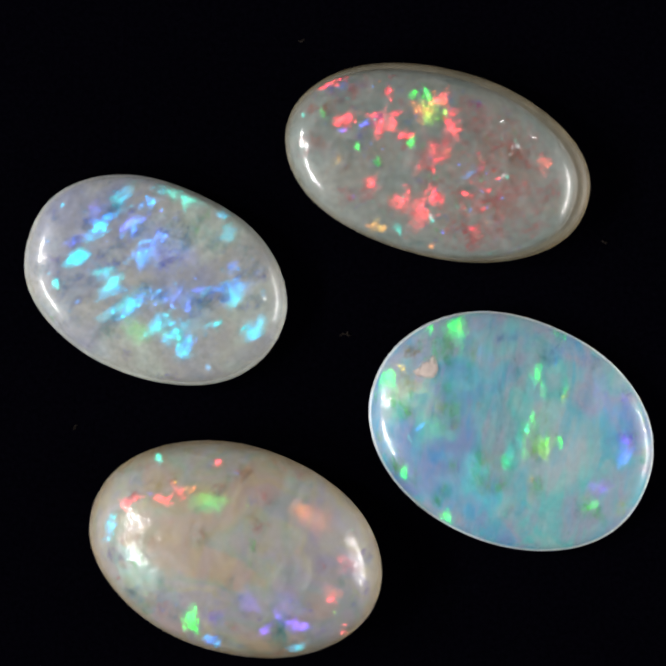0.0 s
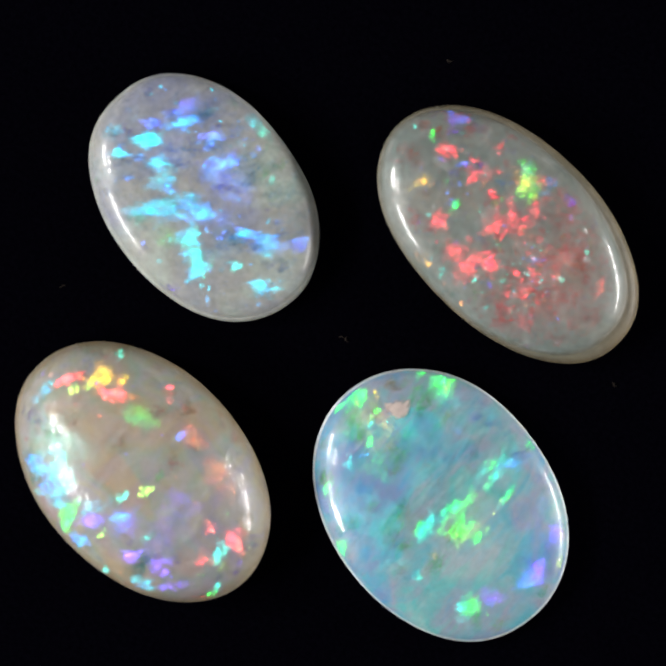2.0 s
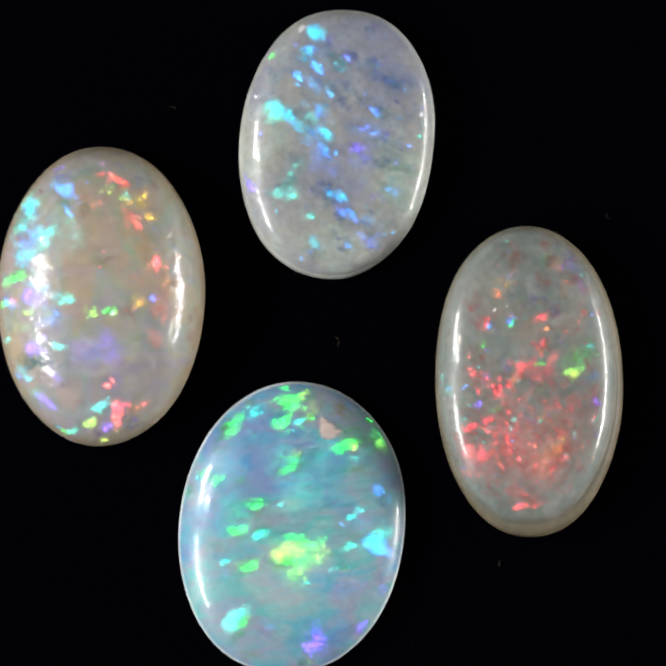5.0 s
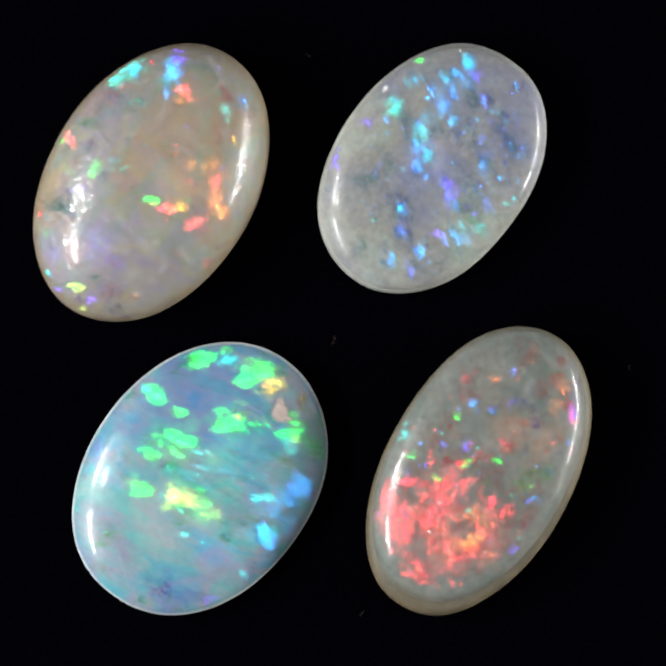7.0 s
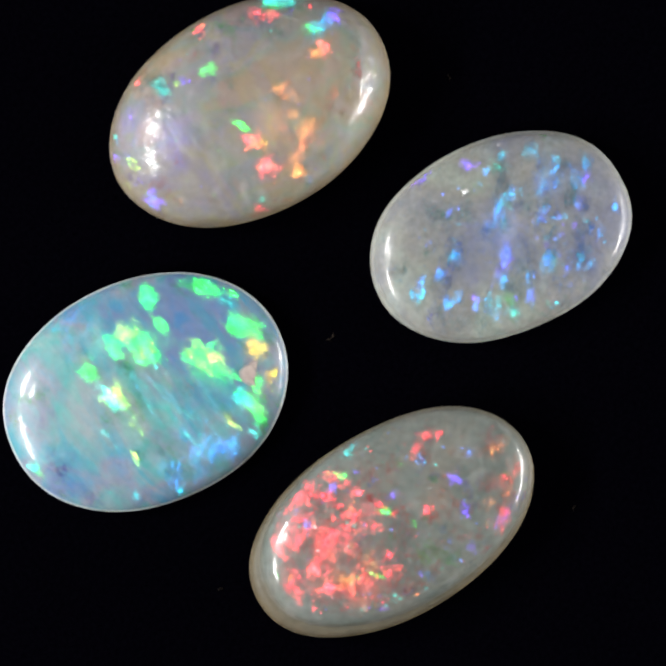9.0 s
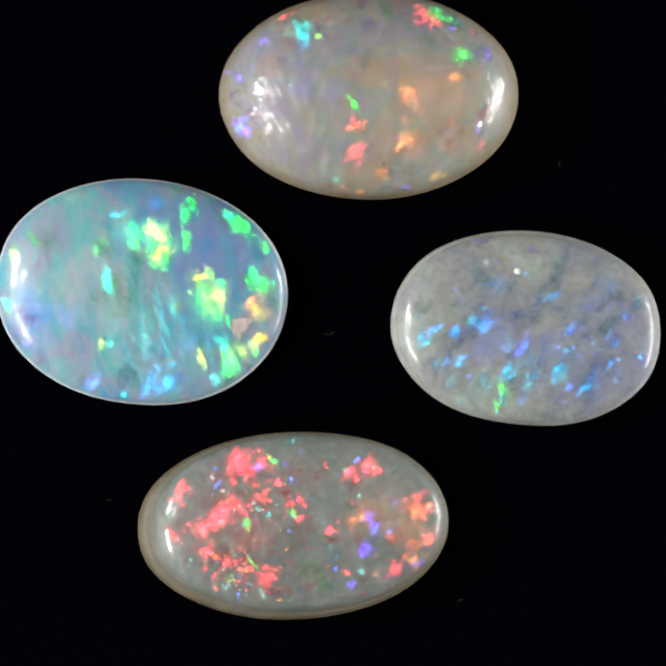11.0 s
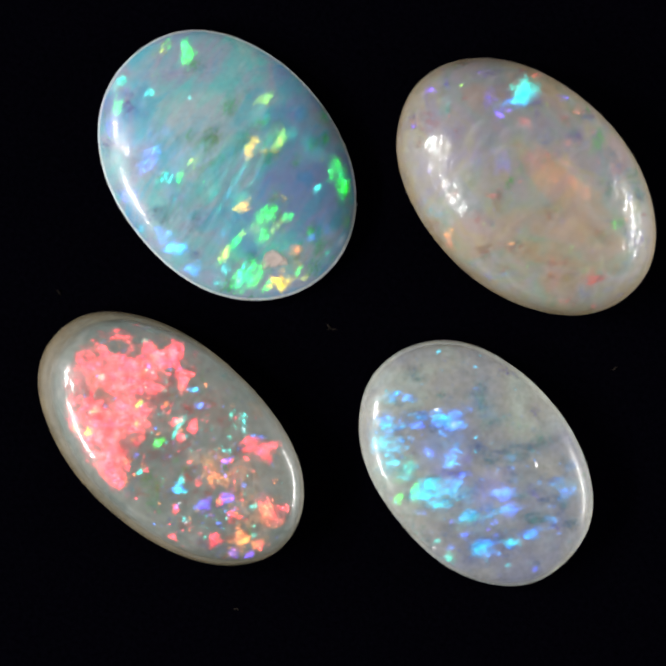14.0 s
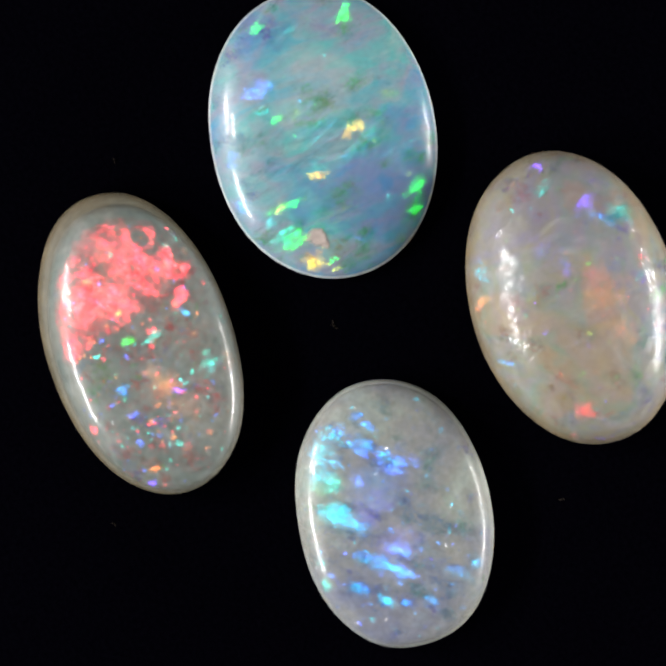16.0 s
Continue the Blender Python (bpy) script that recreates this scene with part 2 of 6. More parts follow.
# ---------------------------------------------------------------- opals
class Opal:
    """An oval cabochon: half axes a, b, girdle height, dome height (mm), outline exponent, place on the turntable at rest."""

    def __init__(self, name, label, a, b, base, dome, power, place, turn, inner, off, bend, cut, seed, rim_from=0.94):
        self.a, self.b, self.base, self.h, self.n = a, b, base, dome, power
        self.place, self.turn = place, turn
        self.rim_from = rim_from  # where the rim colour begins; further in, it paints edge shading too
        self.cut = cut  # less than 1: the dome meets the girdle at a slope
        self.bend = bend  # 2: a plain ellipse in section, more: a flatter top and a tighter shoulder
        self.inner, self.off = inner, off  # the dome is smaller than the girdle and a little off its middle
        self.rnd = random.Random(seed)
        self.thing = tagged(new(name), label, "gemstone", "opals on the turntable")
        self.lumps = [(self.rnd.uniform(0, 6.28), k, self.rnd.uniform(0.2, 1) * 0.004) for k in (3, 5, 7)]

    def outline(self, phi):
        c, s = math.cos(phi), math.sin(phi)
        e = 2 / self.n
        r = 1 + sum(w * math.cos(k * phi + f) for f, k, w in self.lumps)
        return (r * self.a * math.copysign(abs(c) ** e, c), r * self.b * math.copysign(abs(s) ** e, s))

    def rho(self, x, y):
        x, y = (x - self.off[0]) / self.inner, (y - self.off[1]) / self.inner
        return (abs(x / self.a) ** self.n + abs(y / self.b) ** self.n) ** (1 / self.n)

    def pull(self, x, y, most):
        """The place, drawn in towards the dome's middle if it lies further out than most."""
        f = self.rho(x, y)
        if f <= most:
            return x, y
        return self.off[0] + (x - self.off[0]) * most / f, self.off[1] + (y - self.off[1]) * most / f

    def height(self, x, y, drop=0.0, tight=1.0):
        return self.base + (self.h - drop) * self.arch(min(self.rho(x, y) / tight, 1.0))

    def arch(self, r):
        """The dome's section: 1 in the middle, 0 at its edge."""
        f, g = [max(0.0, 1 - (k * self.cut) ** self.bend) ** (1 / self.bend) for k in (r, 1.0)]
        return (f - g) / (1 - g)

    def shell(self, drop, tight, low, steps=144, rings=40):
        bm = bmesh.new()
        edge = bm.verts.layers.float.new("edge")
        rows = []
        profile = []
        for z, k, e in low:
            profile.append((k * tight, z, e, (1 - k) / (1 - self.inner) if k < 1 and z > 0.5 * self.base else 0.0))
        for i in range(rings):
            q = (1 - i / rings) * math.pi / 2
            s = math.sin(q) ** 0.85
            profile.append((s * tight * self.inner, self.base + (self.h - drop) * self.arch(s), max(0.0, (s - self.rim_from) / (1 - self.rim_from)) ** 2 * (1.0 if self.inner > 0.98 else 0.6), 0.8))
        for k, z, e, o in profile:
            row = []
            for j in range(steps):
                x, y = self.outline(2 * math.pi * j / steps)
                v = bm.verts.new(((x * k + self.off[0] * o) * MM, (y * k + self.off[1] * o) * MM, z * MM))
                v[edge] = e
                row.append(v)
            rows.append(row)
        for r1, r2 in zip(rows, rows[1:]):
            for j in range(steps):
                bm.faces.new((r1[j], r1[(j + 1) % steps], r2[(j + 1) % steps], r2[j])).smooth = True
        top = bm.verts.new((self.off[0] * MM, self.off[1] * MM, (self.base + self.h - drop) * MM))
        for j in range(steps):
            bm.faces.new((rows[-1][j], rows[-1][(j + 1) % steps], top)).smooth = True
        return bm, rows

    def skirt(self):
        """The rounded band between girdle and dome."""
        rows = []
        for i in range(6):
            q = i / 6 * math.pi / 2
            rows.append((self.base * (0.55 + 0.45 * math.sin(q)), self.inner + (1 - self.inner) * math.cos(q), 1.0 - 0.07 * i))
        return rows

    def build(self, body_mat, dome_mat, base_mat, under):
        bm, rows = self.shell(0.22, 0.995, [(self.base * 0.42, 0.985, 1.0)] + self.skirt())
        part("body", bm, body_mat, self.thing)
        bm, rows = self.shell(0.0, 1.0, [])
        part("dome", bm, dome_mat, self.thing, "clear polished skin")
        bm = bmesh.new()
        edge = bm.verts.layers.float.new("edge")
        rows = []
        for k, z in ((under - 0.08, 0.0), (under, 0.05), (0.5 * under + 0.49, self.base * 0.35), (0.985, self.base * 0.62)):
            rows.append([bm.verts.new((self.outline(2 * math.pi * j / 96)[0] * k * MM, self.outline(2 * math.pi * j / 96)[1] * k * MM, z * MM)) for j in range(96)])
        for r1, r2 in zip(rows, rows[1:]):
            for j in range(96):
                bm.faces.new((r1[j], r1[(j + 1) % 96], r2[(j + 1) % 96], r2[j])).smooth = True
        bm.faces.new(list(reversed(rows[0])))
        bm.faces.new(rows[-1])
        part("back", bm, base_mat, self.thing, "rougher potch back")

    def flake(self, bm, layer, x, y, size, aim, long=1.0, turn=0.0, torn=1.0):
        """One ragged plate on the body, its layers tilted towards aim."""
        x, y = self.pull(x, y, 0.975)
        rho = self.rho(x, y)
        k = self.rnd.randint(6, 9)
        lift = self.rnd.uniform(0.015, 0.09) * max(0.25, 1 - rho ** 4)
        ring = []
        for i in range(k):
            q = 2 * math.pi * i / k + self.rnd.uniform(-0.25, 0.25)
            r = size * self.rnd.uniform(0.55, 1.25)
            u, v = r * math.cos(q) * long, r * math.sin(q) / long
            px, py = x + u * math.cos(turn) - v * math.sin(turn), y + u * math.sin(turn) + v * math.cos(turn)
            px, py = self.pull(px, py, 0.985)
            ring.append((px, py))
        fade = bm.verts.layers.float["fade"]
        rows = []
        for share in (0.0, 0.5, 1.0):
            row = []
            for px, py in ring if share else [(x, y)]:
                px, py = x + (px - x) * share, y + (py - y) * share
                w = bm.verts.new((px * MM, py * MM, (self.height(px, py, 0.22, 0.995) + lift) * MM))
                w[layer], w[fade] = aim, 1.0 - torn * share
                row.append(w)
            rows.append(row)
        for i in range(k):
            j = (i + 1) % k
            bm.faces.new((rows[0][0], rows[1][i], rows[1][j])).smooth = True
            bm.faces.new((rows[1][i], rows[2][i], rows[2][j], rows[1][j])).smooth = True

    def aim(self, t, spread):
        """The tilt of layers that mirror the western lamp straight up when the table has turned as at t."""
        m = Matrix.Rotation(radians(self.turn + turned(t)), 3, "Z")
        return (m @ HALF + Vector([self.rnd.gauss(0, spread) for _ in range(3)])).normalized()

    def flashes(self, t, spots):
        """Patches of colour (x, y, half width, half height in mm, turn in degrees, colour) that flash about t."""
        for x, y, w, h, turn, colour in spots:
            fine = colour.endswith("spark")
            hue = colour[:-5] if fine else colour
            streak = hue.endswith("streak")
            hues = {"": ["red", "red", "teal", "orange", "blue"], "red": ["red", "red", "red", "orange", "teal"],
                    "blue": ["blue", "azure", "violet", "cyan"], "lime": ["lime", "green", "green", "teal"]}.get(hue) if fine else ["streak" if streak else hue]
            area = w * h
            soft = hue.endswith("dim") or hue == "pale"
            size = 0.07 if fine else min(1.4, 1.2 * math.sqrt(area)) if soft else min(0.44, 1.3 * math.sqrt(area))
            count = int(min(45, 10 + 24 * area)) if fine else 2 if soft else int(max(5, min(110, 2.0 * area / size ** 2)))
            made = {}
            a = radians(turn)
            if not fine and not soft and not streak and hue in FILM and min(w, h) > 0.2:
                bm = bmesh.new()
                bm.verts.layers.float_vector.new("facet"), bm.verts.layers.float.new("fade")
                made[hue + "dim"] = (bm, bm.verts.layers.float_vector["facet"])
                for i in range(1):
                    self.flake(bm, made[hue + "dim"][1], x + self.rnd.gauss(0, 0.2 * w), y + self.rnd.gauss(0, 0.2 * h),
                               1.4 * math.sqrt(w * h), self.aim(t, 0.04), min(1.6, max(0.6, math.sqrt(w / h))), a)
            for i in range(count):
                r, q = math.sqrt((i + self.rnd.uniform(0.1, 0.9)) / count), 2.39996 * i + self.rnd.uniform(-0.4, 0.4)
                u, v = max(0, w - 0.35 * size) * r * math.cos(q), max(0, h - 0.35 * size) * r * math.sin(q)
                if streak:
                    u, v = w * self.rnd.gauss(0, 0.5), h * self.rnd.gauss(0, 0.5)
                hue_now = self.rnd.choice(hues)
                if hue_now not in made:
                    bm = bmesh.new()
                    bm.verts.layers.float_vector.new("facet"), bm.verts.layers.float.new("fade")
                    made[hue_now] = (bm, bm.verts.layers.float_vector["facet"])
                bm, layer = made[hue_now]
                self.flake(bm, layer, x + u * math.cos(a) - v * math.sin(a), y + u * math.sin(a) + v * math.cos(a),
                           size * (self.rnd.choice((0.4, 0.5, 0.6, 0.8, 1.0, 1.9)) if fine else self.rnd.uniform(0.3, 1.2)), self.aim(t + self.rnd.gauss(0, 0.25), 0.03 if not fine else 0.05),
                           2.6 if streak else 1.0 if soft or fine else 1.5, radians(GRAIN.get(hue_now, self.rnd.uniform(0, 180))) + self.rnd.gauss(0, 0.25), 0.35 if fine else 1.0)
            for hue_now, (bm, layer) in made.items():
                part("sparkle" if fine else {"pale": "inclusion"}.get(hue_now, "colour_patch"), bm, film[hue_now], self.thing, FLASH_WORDS.get(hue_now.replace("dim", ""), ""))

    def grains(self, hues, count):
        """Fine grains of colour all over, tilted every way."""
        for hue in hues:
            bm = bmesh.new()
            bm.verts.layers.float_vector.new("facet"), bm.verts.layers.float.new("fade")
            layer = bm.verts.layers.float_vector["facet"]
            for i in range(count):
                r, q = 0.93 * math.sqrt(self.rnd.random()), self.rnd.uniform(0, 2 * math.pi)
                x, y = self.outline(q)
                self.flake(bm, layer, x * r, y * r, self.rnd.choice((0.03, 0.04, 0.05, 0.06, 0.10)), self.aim(self.rnd.uniform(0, 24.3), 0.06), torn=0.3)
            tagged(part("colour_grains", bm, film[hue], self.thing, "scattered fine grains of colour"), kind="stuff")

    def at(self, t):
        """The pose on the turntable at t."""
        a = radians(-turned(t))
        x, y = self.place[0] * MM, self.place[1] * MM
        return pose(x * math.cos(a) - y * math.sin(a), x * math.sin(a) + y * math.cos(a), 0.0, 0, 0, -turned(t) - self.turn)


FLASH_WORDS = {"red": "flash of red fire", "coral": "flash of coral red fire", "orange": "flash of orange fire", "yellow": "flash of yellow fire",
               "lime": "flash of yellow-green fire", "green": "flash of green fire", "teal": "flash of teal fire", "cyan": "flash of cyan fire",
               "azure": "flash of azure blue fire", "blue": "flash of deep blue fire", "violet": "flash of violet fire", "pale": "pale pinkish inclusion", "white": "white glint", "streak": "streaks of teal and blue fire"}

potch_brown = body_material("brown_potch", [(0.3, (0.10, 0.07, 0.04)), (0.7, (0.20, 0.15, 0.09))], 0, 3.0, (0.15, 0.11, 0.07))
potch_grey = body_material("grey_potch", [(0.3, (0.22, 0.21, 0.19)), (0.7, (0.36, 0.35, 0.32))], 0, 5.0, (0.30, 0.29, 0.27))

red_opal = Opal("red_fire_opal", "long grey-green oval opal with red fire and brown girdle", 5.261, 3.170, 1.1, 1.05, 2.09, (3.327, 5.761), 14.57, 0.945, (-0.24, -0.14), 3.0, 0.985, 1)
red_opal.build(body_material("grey_green_opal", [(0.38, (0.07, 0.10, 0.09)), (0.46, (0.13, 0.165, 0.15)), (0.55, (0.165, 0.185, 0.17)), (0.64, (0.20, 0.195, 0.165))], 30, 1.0, (0.125, 0.095, 0.055)),
               dome_material("clear_skin_smooth", 0.35, 0.05, 1100), potch_brown, 0.93)

blue_opal = Opal("blue_fire_opal", "small milky grey oval opal with cyan and blue fire", 4.571, 3.284, 0.75, 0.95, 2.15, (-6.163, 1.721), 22.16, 0.975, (-0.03, 0.03), 3.0, 0.995, 2)
blue_opal.build(body_material("milky_grey_opal", [(0.38, (0.14, 0.16, 0.28)), (0.45, (0.20, 0.215, 0.26)), (0.54, (0.26, 0.26, 0.24)), (0.63, (0.30, 0.36, 0.32))], 60, 2.0, (0.34, 0.35, 0.32)),
                dome_material("clear_skin_fine", 0.40, 0.05, 1100, 1.2, 0.55), potch_grey, 0.90)

green_opal = Opal("green_fire_opal", "broad flat teal-blue oval opal with green and yellow fire", 4.956, 3.820, 0.5, 1.15, 2.1, (5.917, -3.276), 22.82, 0.99, (0, 0), 2.0, 0.99, 3, 0.99)
# near-white rim colour paints the thin line of light along the edge
green_opal.build(body_material("teal_blue_opal", [(0.36, (0.05, 0.15, 0.42)), (0.43, (0.05, 0.28, 0.44)), (0.50, (0.25, 0.27, 0.36)), (0.57, (0.08, 0.38, 0.39)), (0.64, (0.29, 0.42, 0.42))], 103, 4.0, (0.66, 0.70, 0.70), 0.6, 0.15),
                 dome_material("clear_skin_flat", 0.45, 0.04, 1100, 2.0, 0.8), potch_grey, 0.95)

# brown rim reaches in from 0.88: edge shading painted beyond the girdle's own brown
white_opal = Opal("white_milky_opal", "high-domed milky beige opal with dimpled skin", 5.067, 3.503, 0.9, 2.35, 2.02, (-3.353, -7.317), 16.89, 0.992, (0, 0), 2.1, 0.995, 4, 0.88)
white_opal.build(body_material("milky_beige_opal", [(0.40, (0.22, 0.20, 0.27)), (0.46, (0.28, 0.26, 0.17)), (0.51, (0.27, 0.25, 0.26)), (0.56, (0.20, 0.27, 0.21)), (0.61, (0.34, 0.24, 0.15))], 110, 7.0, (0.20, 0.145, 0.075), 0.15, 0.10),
                 dome_material("clear_skin_dimpled", 1.0, 0.07, 2600), potch_brown, 0.92)

red_opal.flashes(0.7, [
    (0.14, 1.30, 0.64, 0.23, -83, "red"), (-0.01, 0.17, 0.71, 0.37, 72, "red"), (-0.93, 1.48, 0.42, 0.35, 22, "orange"), (-0.45, 1.98, 0.28, 0.31, 22, "coral"),
    (-1.37, 1.98, 0.20, 0.14, 22, "green"), (-0.98, 2.06, 0.20, 0.20, 22, "green"), (-0.22, 1.61, 0.14, 0.11, 22, "lime"), (-2.18, 1.73, 0.17, 0.35, 22, "red"),
    (-1.93, 0.76, 0.42, 0.28, 22, "red"), (-2.46, 0.93, 0.17, 0.14, 22, "red"), (-3.31, 0.58, 0.35, 0.21, 42, "red"), (-3.38, 0.17, 0.20, 0.11, 22, "violet"),
    (-2.68, 0.53, 0.28, 0.11, 22, "violet"), (-2.74, -0.26, 0.17, 0.14, 22, "green"), (-1.16, 0.54, 0.25, 0.14, 22, "red"), (-1.05, 0.36, 0.20, 0.14, 22, "green"),
    (-2.00, -1.33, 0.31, 0.14, -18, "red")])
red_opal.flashes(0.7, [
    (-0.82, -1.61, 0.35, 0.21, 22, "red"), (-0.11, -1.86, 0.35, 0.50, 22, "red"), (0.17, -1.13, 0.25, 0.42, 22, "red"), (-0.75, -1.20, 0.17, 0.21, 22, "red"),
    (-1.31, -2.65, 0.35, 0.14, 2, "yellow"), (-0.67, -2.54, 0.17, 0.14, 22, "teal"), (0.28, -1.93, 0.14, 0.14, 22, "teal"), (1.31, 0.10, 0.71, 0.57, 22, "spark"),
    (1.77, -1.40, 0.85, 0.71, 22, "redspark"), (1.10, -0.14, 0.21, 0.11, 52, "blue"), (1.87, -0.52, 0.17, 0.11, 12, "red"), (1.73, -1.87, 0.20, 0.17, 22, "red"),
    (2.41, 1.16, 0.14, 0.10, 22, "white"), (2.21, 0.08, 0.11, 0.11, 22, "white"), (2.89, 1.66, 0.11, 0.11, 22, "white"), (3.44, 0.89, 0.20, 0.28, 52, "coral"),
    (-4.27, 1.80, 0.71, 0.07, 42, "red")])
red_opal.flashes(1.5, [
    (-0.00, 0.64, 1.07, 0.34, 79, "red"), (-0.73, 1.61, 0.40, 0.57, 37, "lime"), (-0.44, -1.75, 0.74, 0.34, 2, "red"), (1.56, -0.60, 0.86, 0.83, 37, "spark"),
    (-2.75, 0.54, 0.20, 0.17, 37, "blue"), (-3.45, 0.46, 0.26, 0.23, 37, "red"), (-1.78, 1.09, 0.20, 0.20, 37, "red"), (-1.35, 0.52, 0.23, 0.17, 37, "red"),
    (0.20, -1.18, 0.36, 0.29, 37, "red"), (-1.91, -1.34, 0.26, 0.20, 37, "red"), (-1.96, -0.57, 0.17, 0.20, 37, "green")])
red_opal.flashes(3.5, [
    (-0.47, 0.28, 0.93, 0.57, 66, "red"), (-0.73, 1.80, 0.74, 0.49, -79, "green"), (0.12, -1.23, 0.79, 0.17, 56, "red"), (1.57, -0.77, 1.03, 0.86, 66, "redspark"),
    (2.44, -1.62, 0.50, 0.14, -84, "red"), (-2.08, -1.43, 0.20, 0.26, 66, "red"), (-1.96, -0.63, 0.16, 0.21, 66, "green"), (-3.92, 1.48, 0.60, 0.17, 46, "violet"),
    (4.65, -0.87, 0.74, 0.09, 68, "red"), (-3.26, -0.75, 0.29, 0.29, 66, "yellow"), (-1.64, 0.80, 0.57, 0.29, 66, "redspark"), (0.72, 2.26, 0.26, 0.20, 66, "violet")])
red_opal.flashes(6.95, [
    (0.80, -0.32, 0.99, 0.42, -84, "red"), (1.79, -0.69, 0.85, 0.57, -69, "red"), (2.47, -2.25, 0.42, 0.64, -69, "red"), (1.32, 0.49, 0.71, 0.28, -79, "orange"),
    (2.95, -1.15, 0.35, 0.64, -69, "coral"), (0.72, 1.47, 0.42, 0.25, 76, "red"), (2.99, 0.69, 0.71, 0.28, -39, "coral"), (4.06, -0.11, 0.64, 0.50, -69, "red"),
    (4.37, 0.46, 0.85, 0.20, -59, "red"), (3.73, 1.13, 0.35, 0.20, -39, "red"), (4.18, -1.20, 0.23, 0.57, -69, "orange"), (0.66, 0.84, 0.31, 0.20, -69, "red"),
    (2.21, 0.76, 0.64, 0.21, -49, "orange"), (2.25, 1.61, 0.35, 0.14, -69, "coral"), (1.47, -2.03, 0.28, 0.17, -69, "red"), (0.30, -1.76, 0.11, 0.17, -69, "red"),
    (0.05, -0.73, 0.23, 0.20, -69, "red"), (-1.18, 0.31, 0.20, 0.28, -69, "red")])
red_opal.flashes(6.95, [
    (-0.80, -0.49, 0.71, 0.17, -69, "coraldim"), (0.86, -1.16, 0.25, 0.11, -49, "green"), (1.93, 0.88, 0.23, 0.08, -89, "lime"), (-1.89, -1.32, 0.20, 0.20, -69, "azure"),
    (-1.28, -1.58, 0.14, 0.17, -69, "green"), (-0.23, -1.55, 0.14, 0.11, -69, "blue"), (-0.51, -0.83, 0.14, 0.31, -69, "violet"), (-0.60, 0.28, 0.13, 0.14, -69, "green"),
    (-2.95, -1.09, 0.20, 0.14, -69, "orange"), (-3.10, 1.12, 0.20, 0.45, -69, "orange"), (-3.20, 1.77, 0.20, 0.42, -69, "violet"), (-2.06, 2.36, 0.14, 0.14, -69, "red"),
    (-1.17, 2.03, 0.17, 0.07, -69, "cyan"), (1.24, 2.28, 0.40, 0.07, -69, "teal"), (1.71, 2.24, 0.20, 0.20, -69, "violet"), (0.03, -2.82, 0.11, 0.50, -69, "teal"),
    (-0.12, 2.06, 0.31, 0.17, -69, "bluespark"), (2.28, -0.20, 1.27, 1.56, -69, "coraldim")])
red_opal.flashes(9.2, [
    (3.83, -1.45, 0.34, 0.50, -32, "red"), (4.30, -1.24, 0.17, 0.57, -32, "coral"), (4.16, 0.17, 0.57, 0.35, -42, "red"), (2.12, -0.73, 0.34, 0.78, -32, "red"),
    (1.38, -1.94, 0.20, 0.35, -32, "red"), (1.80, -2.61, 0.14, 0.25, -32, "red"), (1.95, -1.96, 0.34, 0.08, -77, "red"), (3.09, -0.09, 0.31, 0.17, -2, "red"),
    (1.75, 0.57, 0.31, 0.14, -17, "coral"), (2.73, 0.80, 0.71, 0.14, -32, "coral"), (2.17, 0.98, 0.57, 0.13, -17, "coral"), (0.80, 1.32, 0.50, 0.14, -2, "coral"),
    (0.94, -1.17, 0.20, 0.31, -32, "red"), (0.46, -1.54, 0.20, 0.20, -32, "red"), (1.16, -1.48, 0.14, 0.11, -32, "red"), (0.02, -0.77, 0.17, 0.20, -32, "red"),
    (0.07, -0.56, 0.20, 0.11, -32, "green"), (0.59, -2.28, 0.23, 0.11, -32, "green"), (0.13, -2.14, 0.14, 0.11, -32, "violet")])
red_opal.flashes(9.2, [
    (1.11, -2.11, 0.17, 0.11, -32, "blue"), (2.46, -1.53, 0.17, 0.14, -32, "blue"), (1.44, -0.48, 0.42, 0.57, -32, "redspark"), (1.10, 2.21, 0.40, 0.11, -72, "teal"),
    (1.36, 1.14, 0.28, 0.07, -42, "green"), (1.90, 1.89, 0.57, 0.42, -32, "spark"), (-1.23, 0.16, 0.14, 0.20, -32, "red"), (-2.47, -1.99, 0.35, 0.20, -12, "red"),
    (-3.44, -0.73, 0.17, 0.14, -32, "blue"), (-2.56, -0.19, 0.20, 0.14, -32, "violet"), (-1.89, 1.98, 0.13, 0.31, -32, "violet"), (-4.10, 0.76, 0.42, 0.20, -12, "coral"),
    (-4.23, -0.40, 0.50, 0.20, -2, "orange"), (-3.37, 1.55, 0.25, 0.25, -32, "coral"), (-2.84, 1.73, 0.35, 0.21, -32, "redspark"), (-3.96, 1.67, 0.14, 0.35, -32, "orange"),
    (-0.20, -2.88, 0.28, 0.08, 8, "cyan"), (4.23, -0.54, 0.14, 0.14, -32, "green"), (-2.10, -0.30, 0.14, 0.42, -32, "coraldim")])
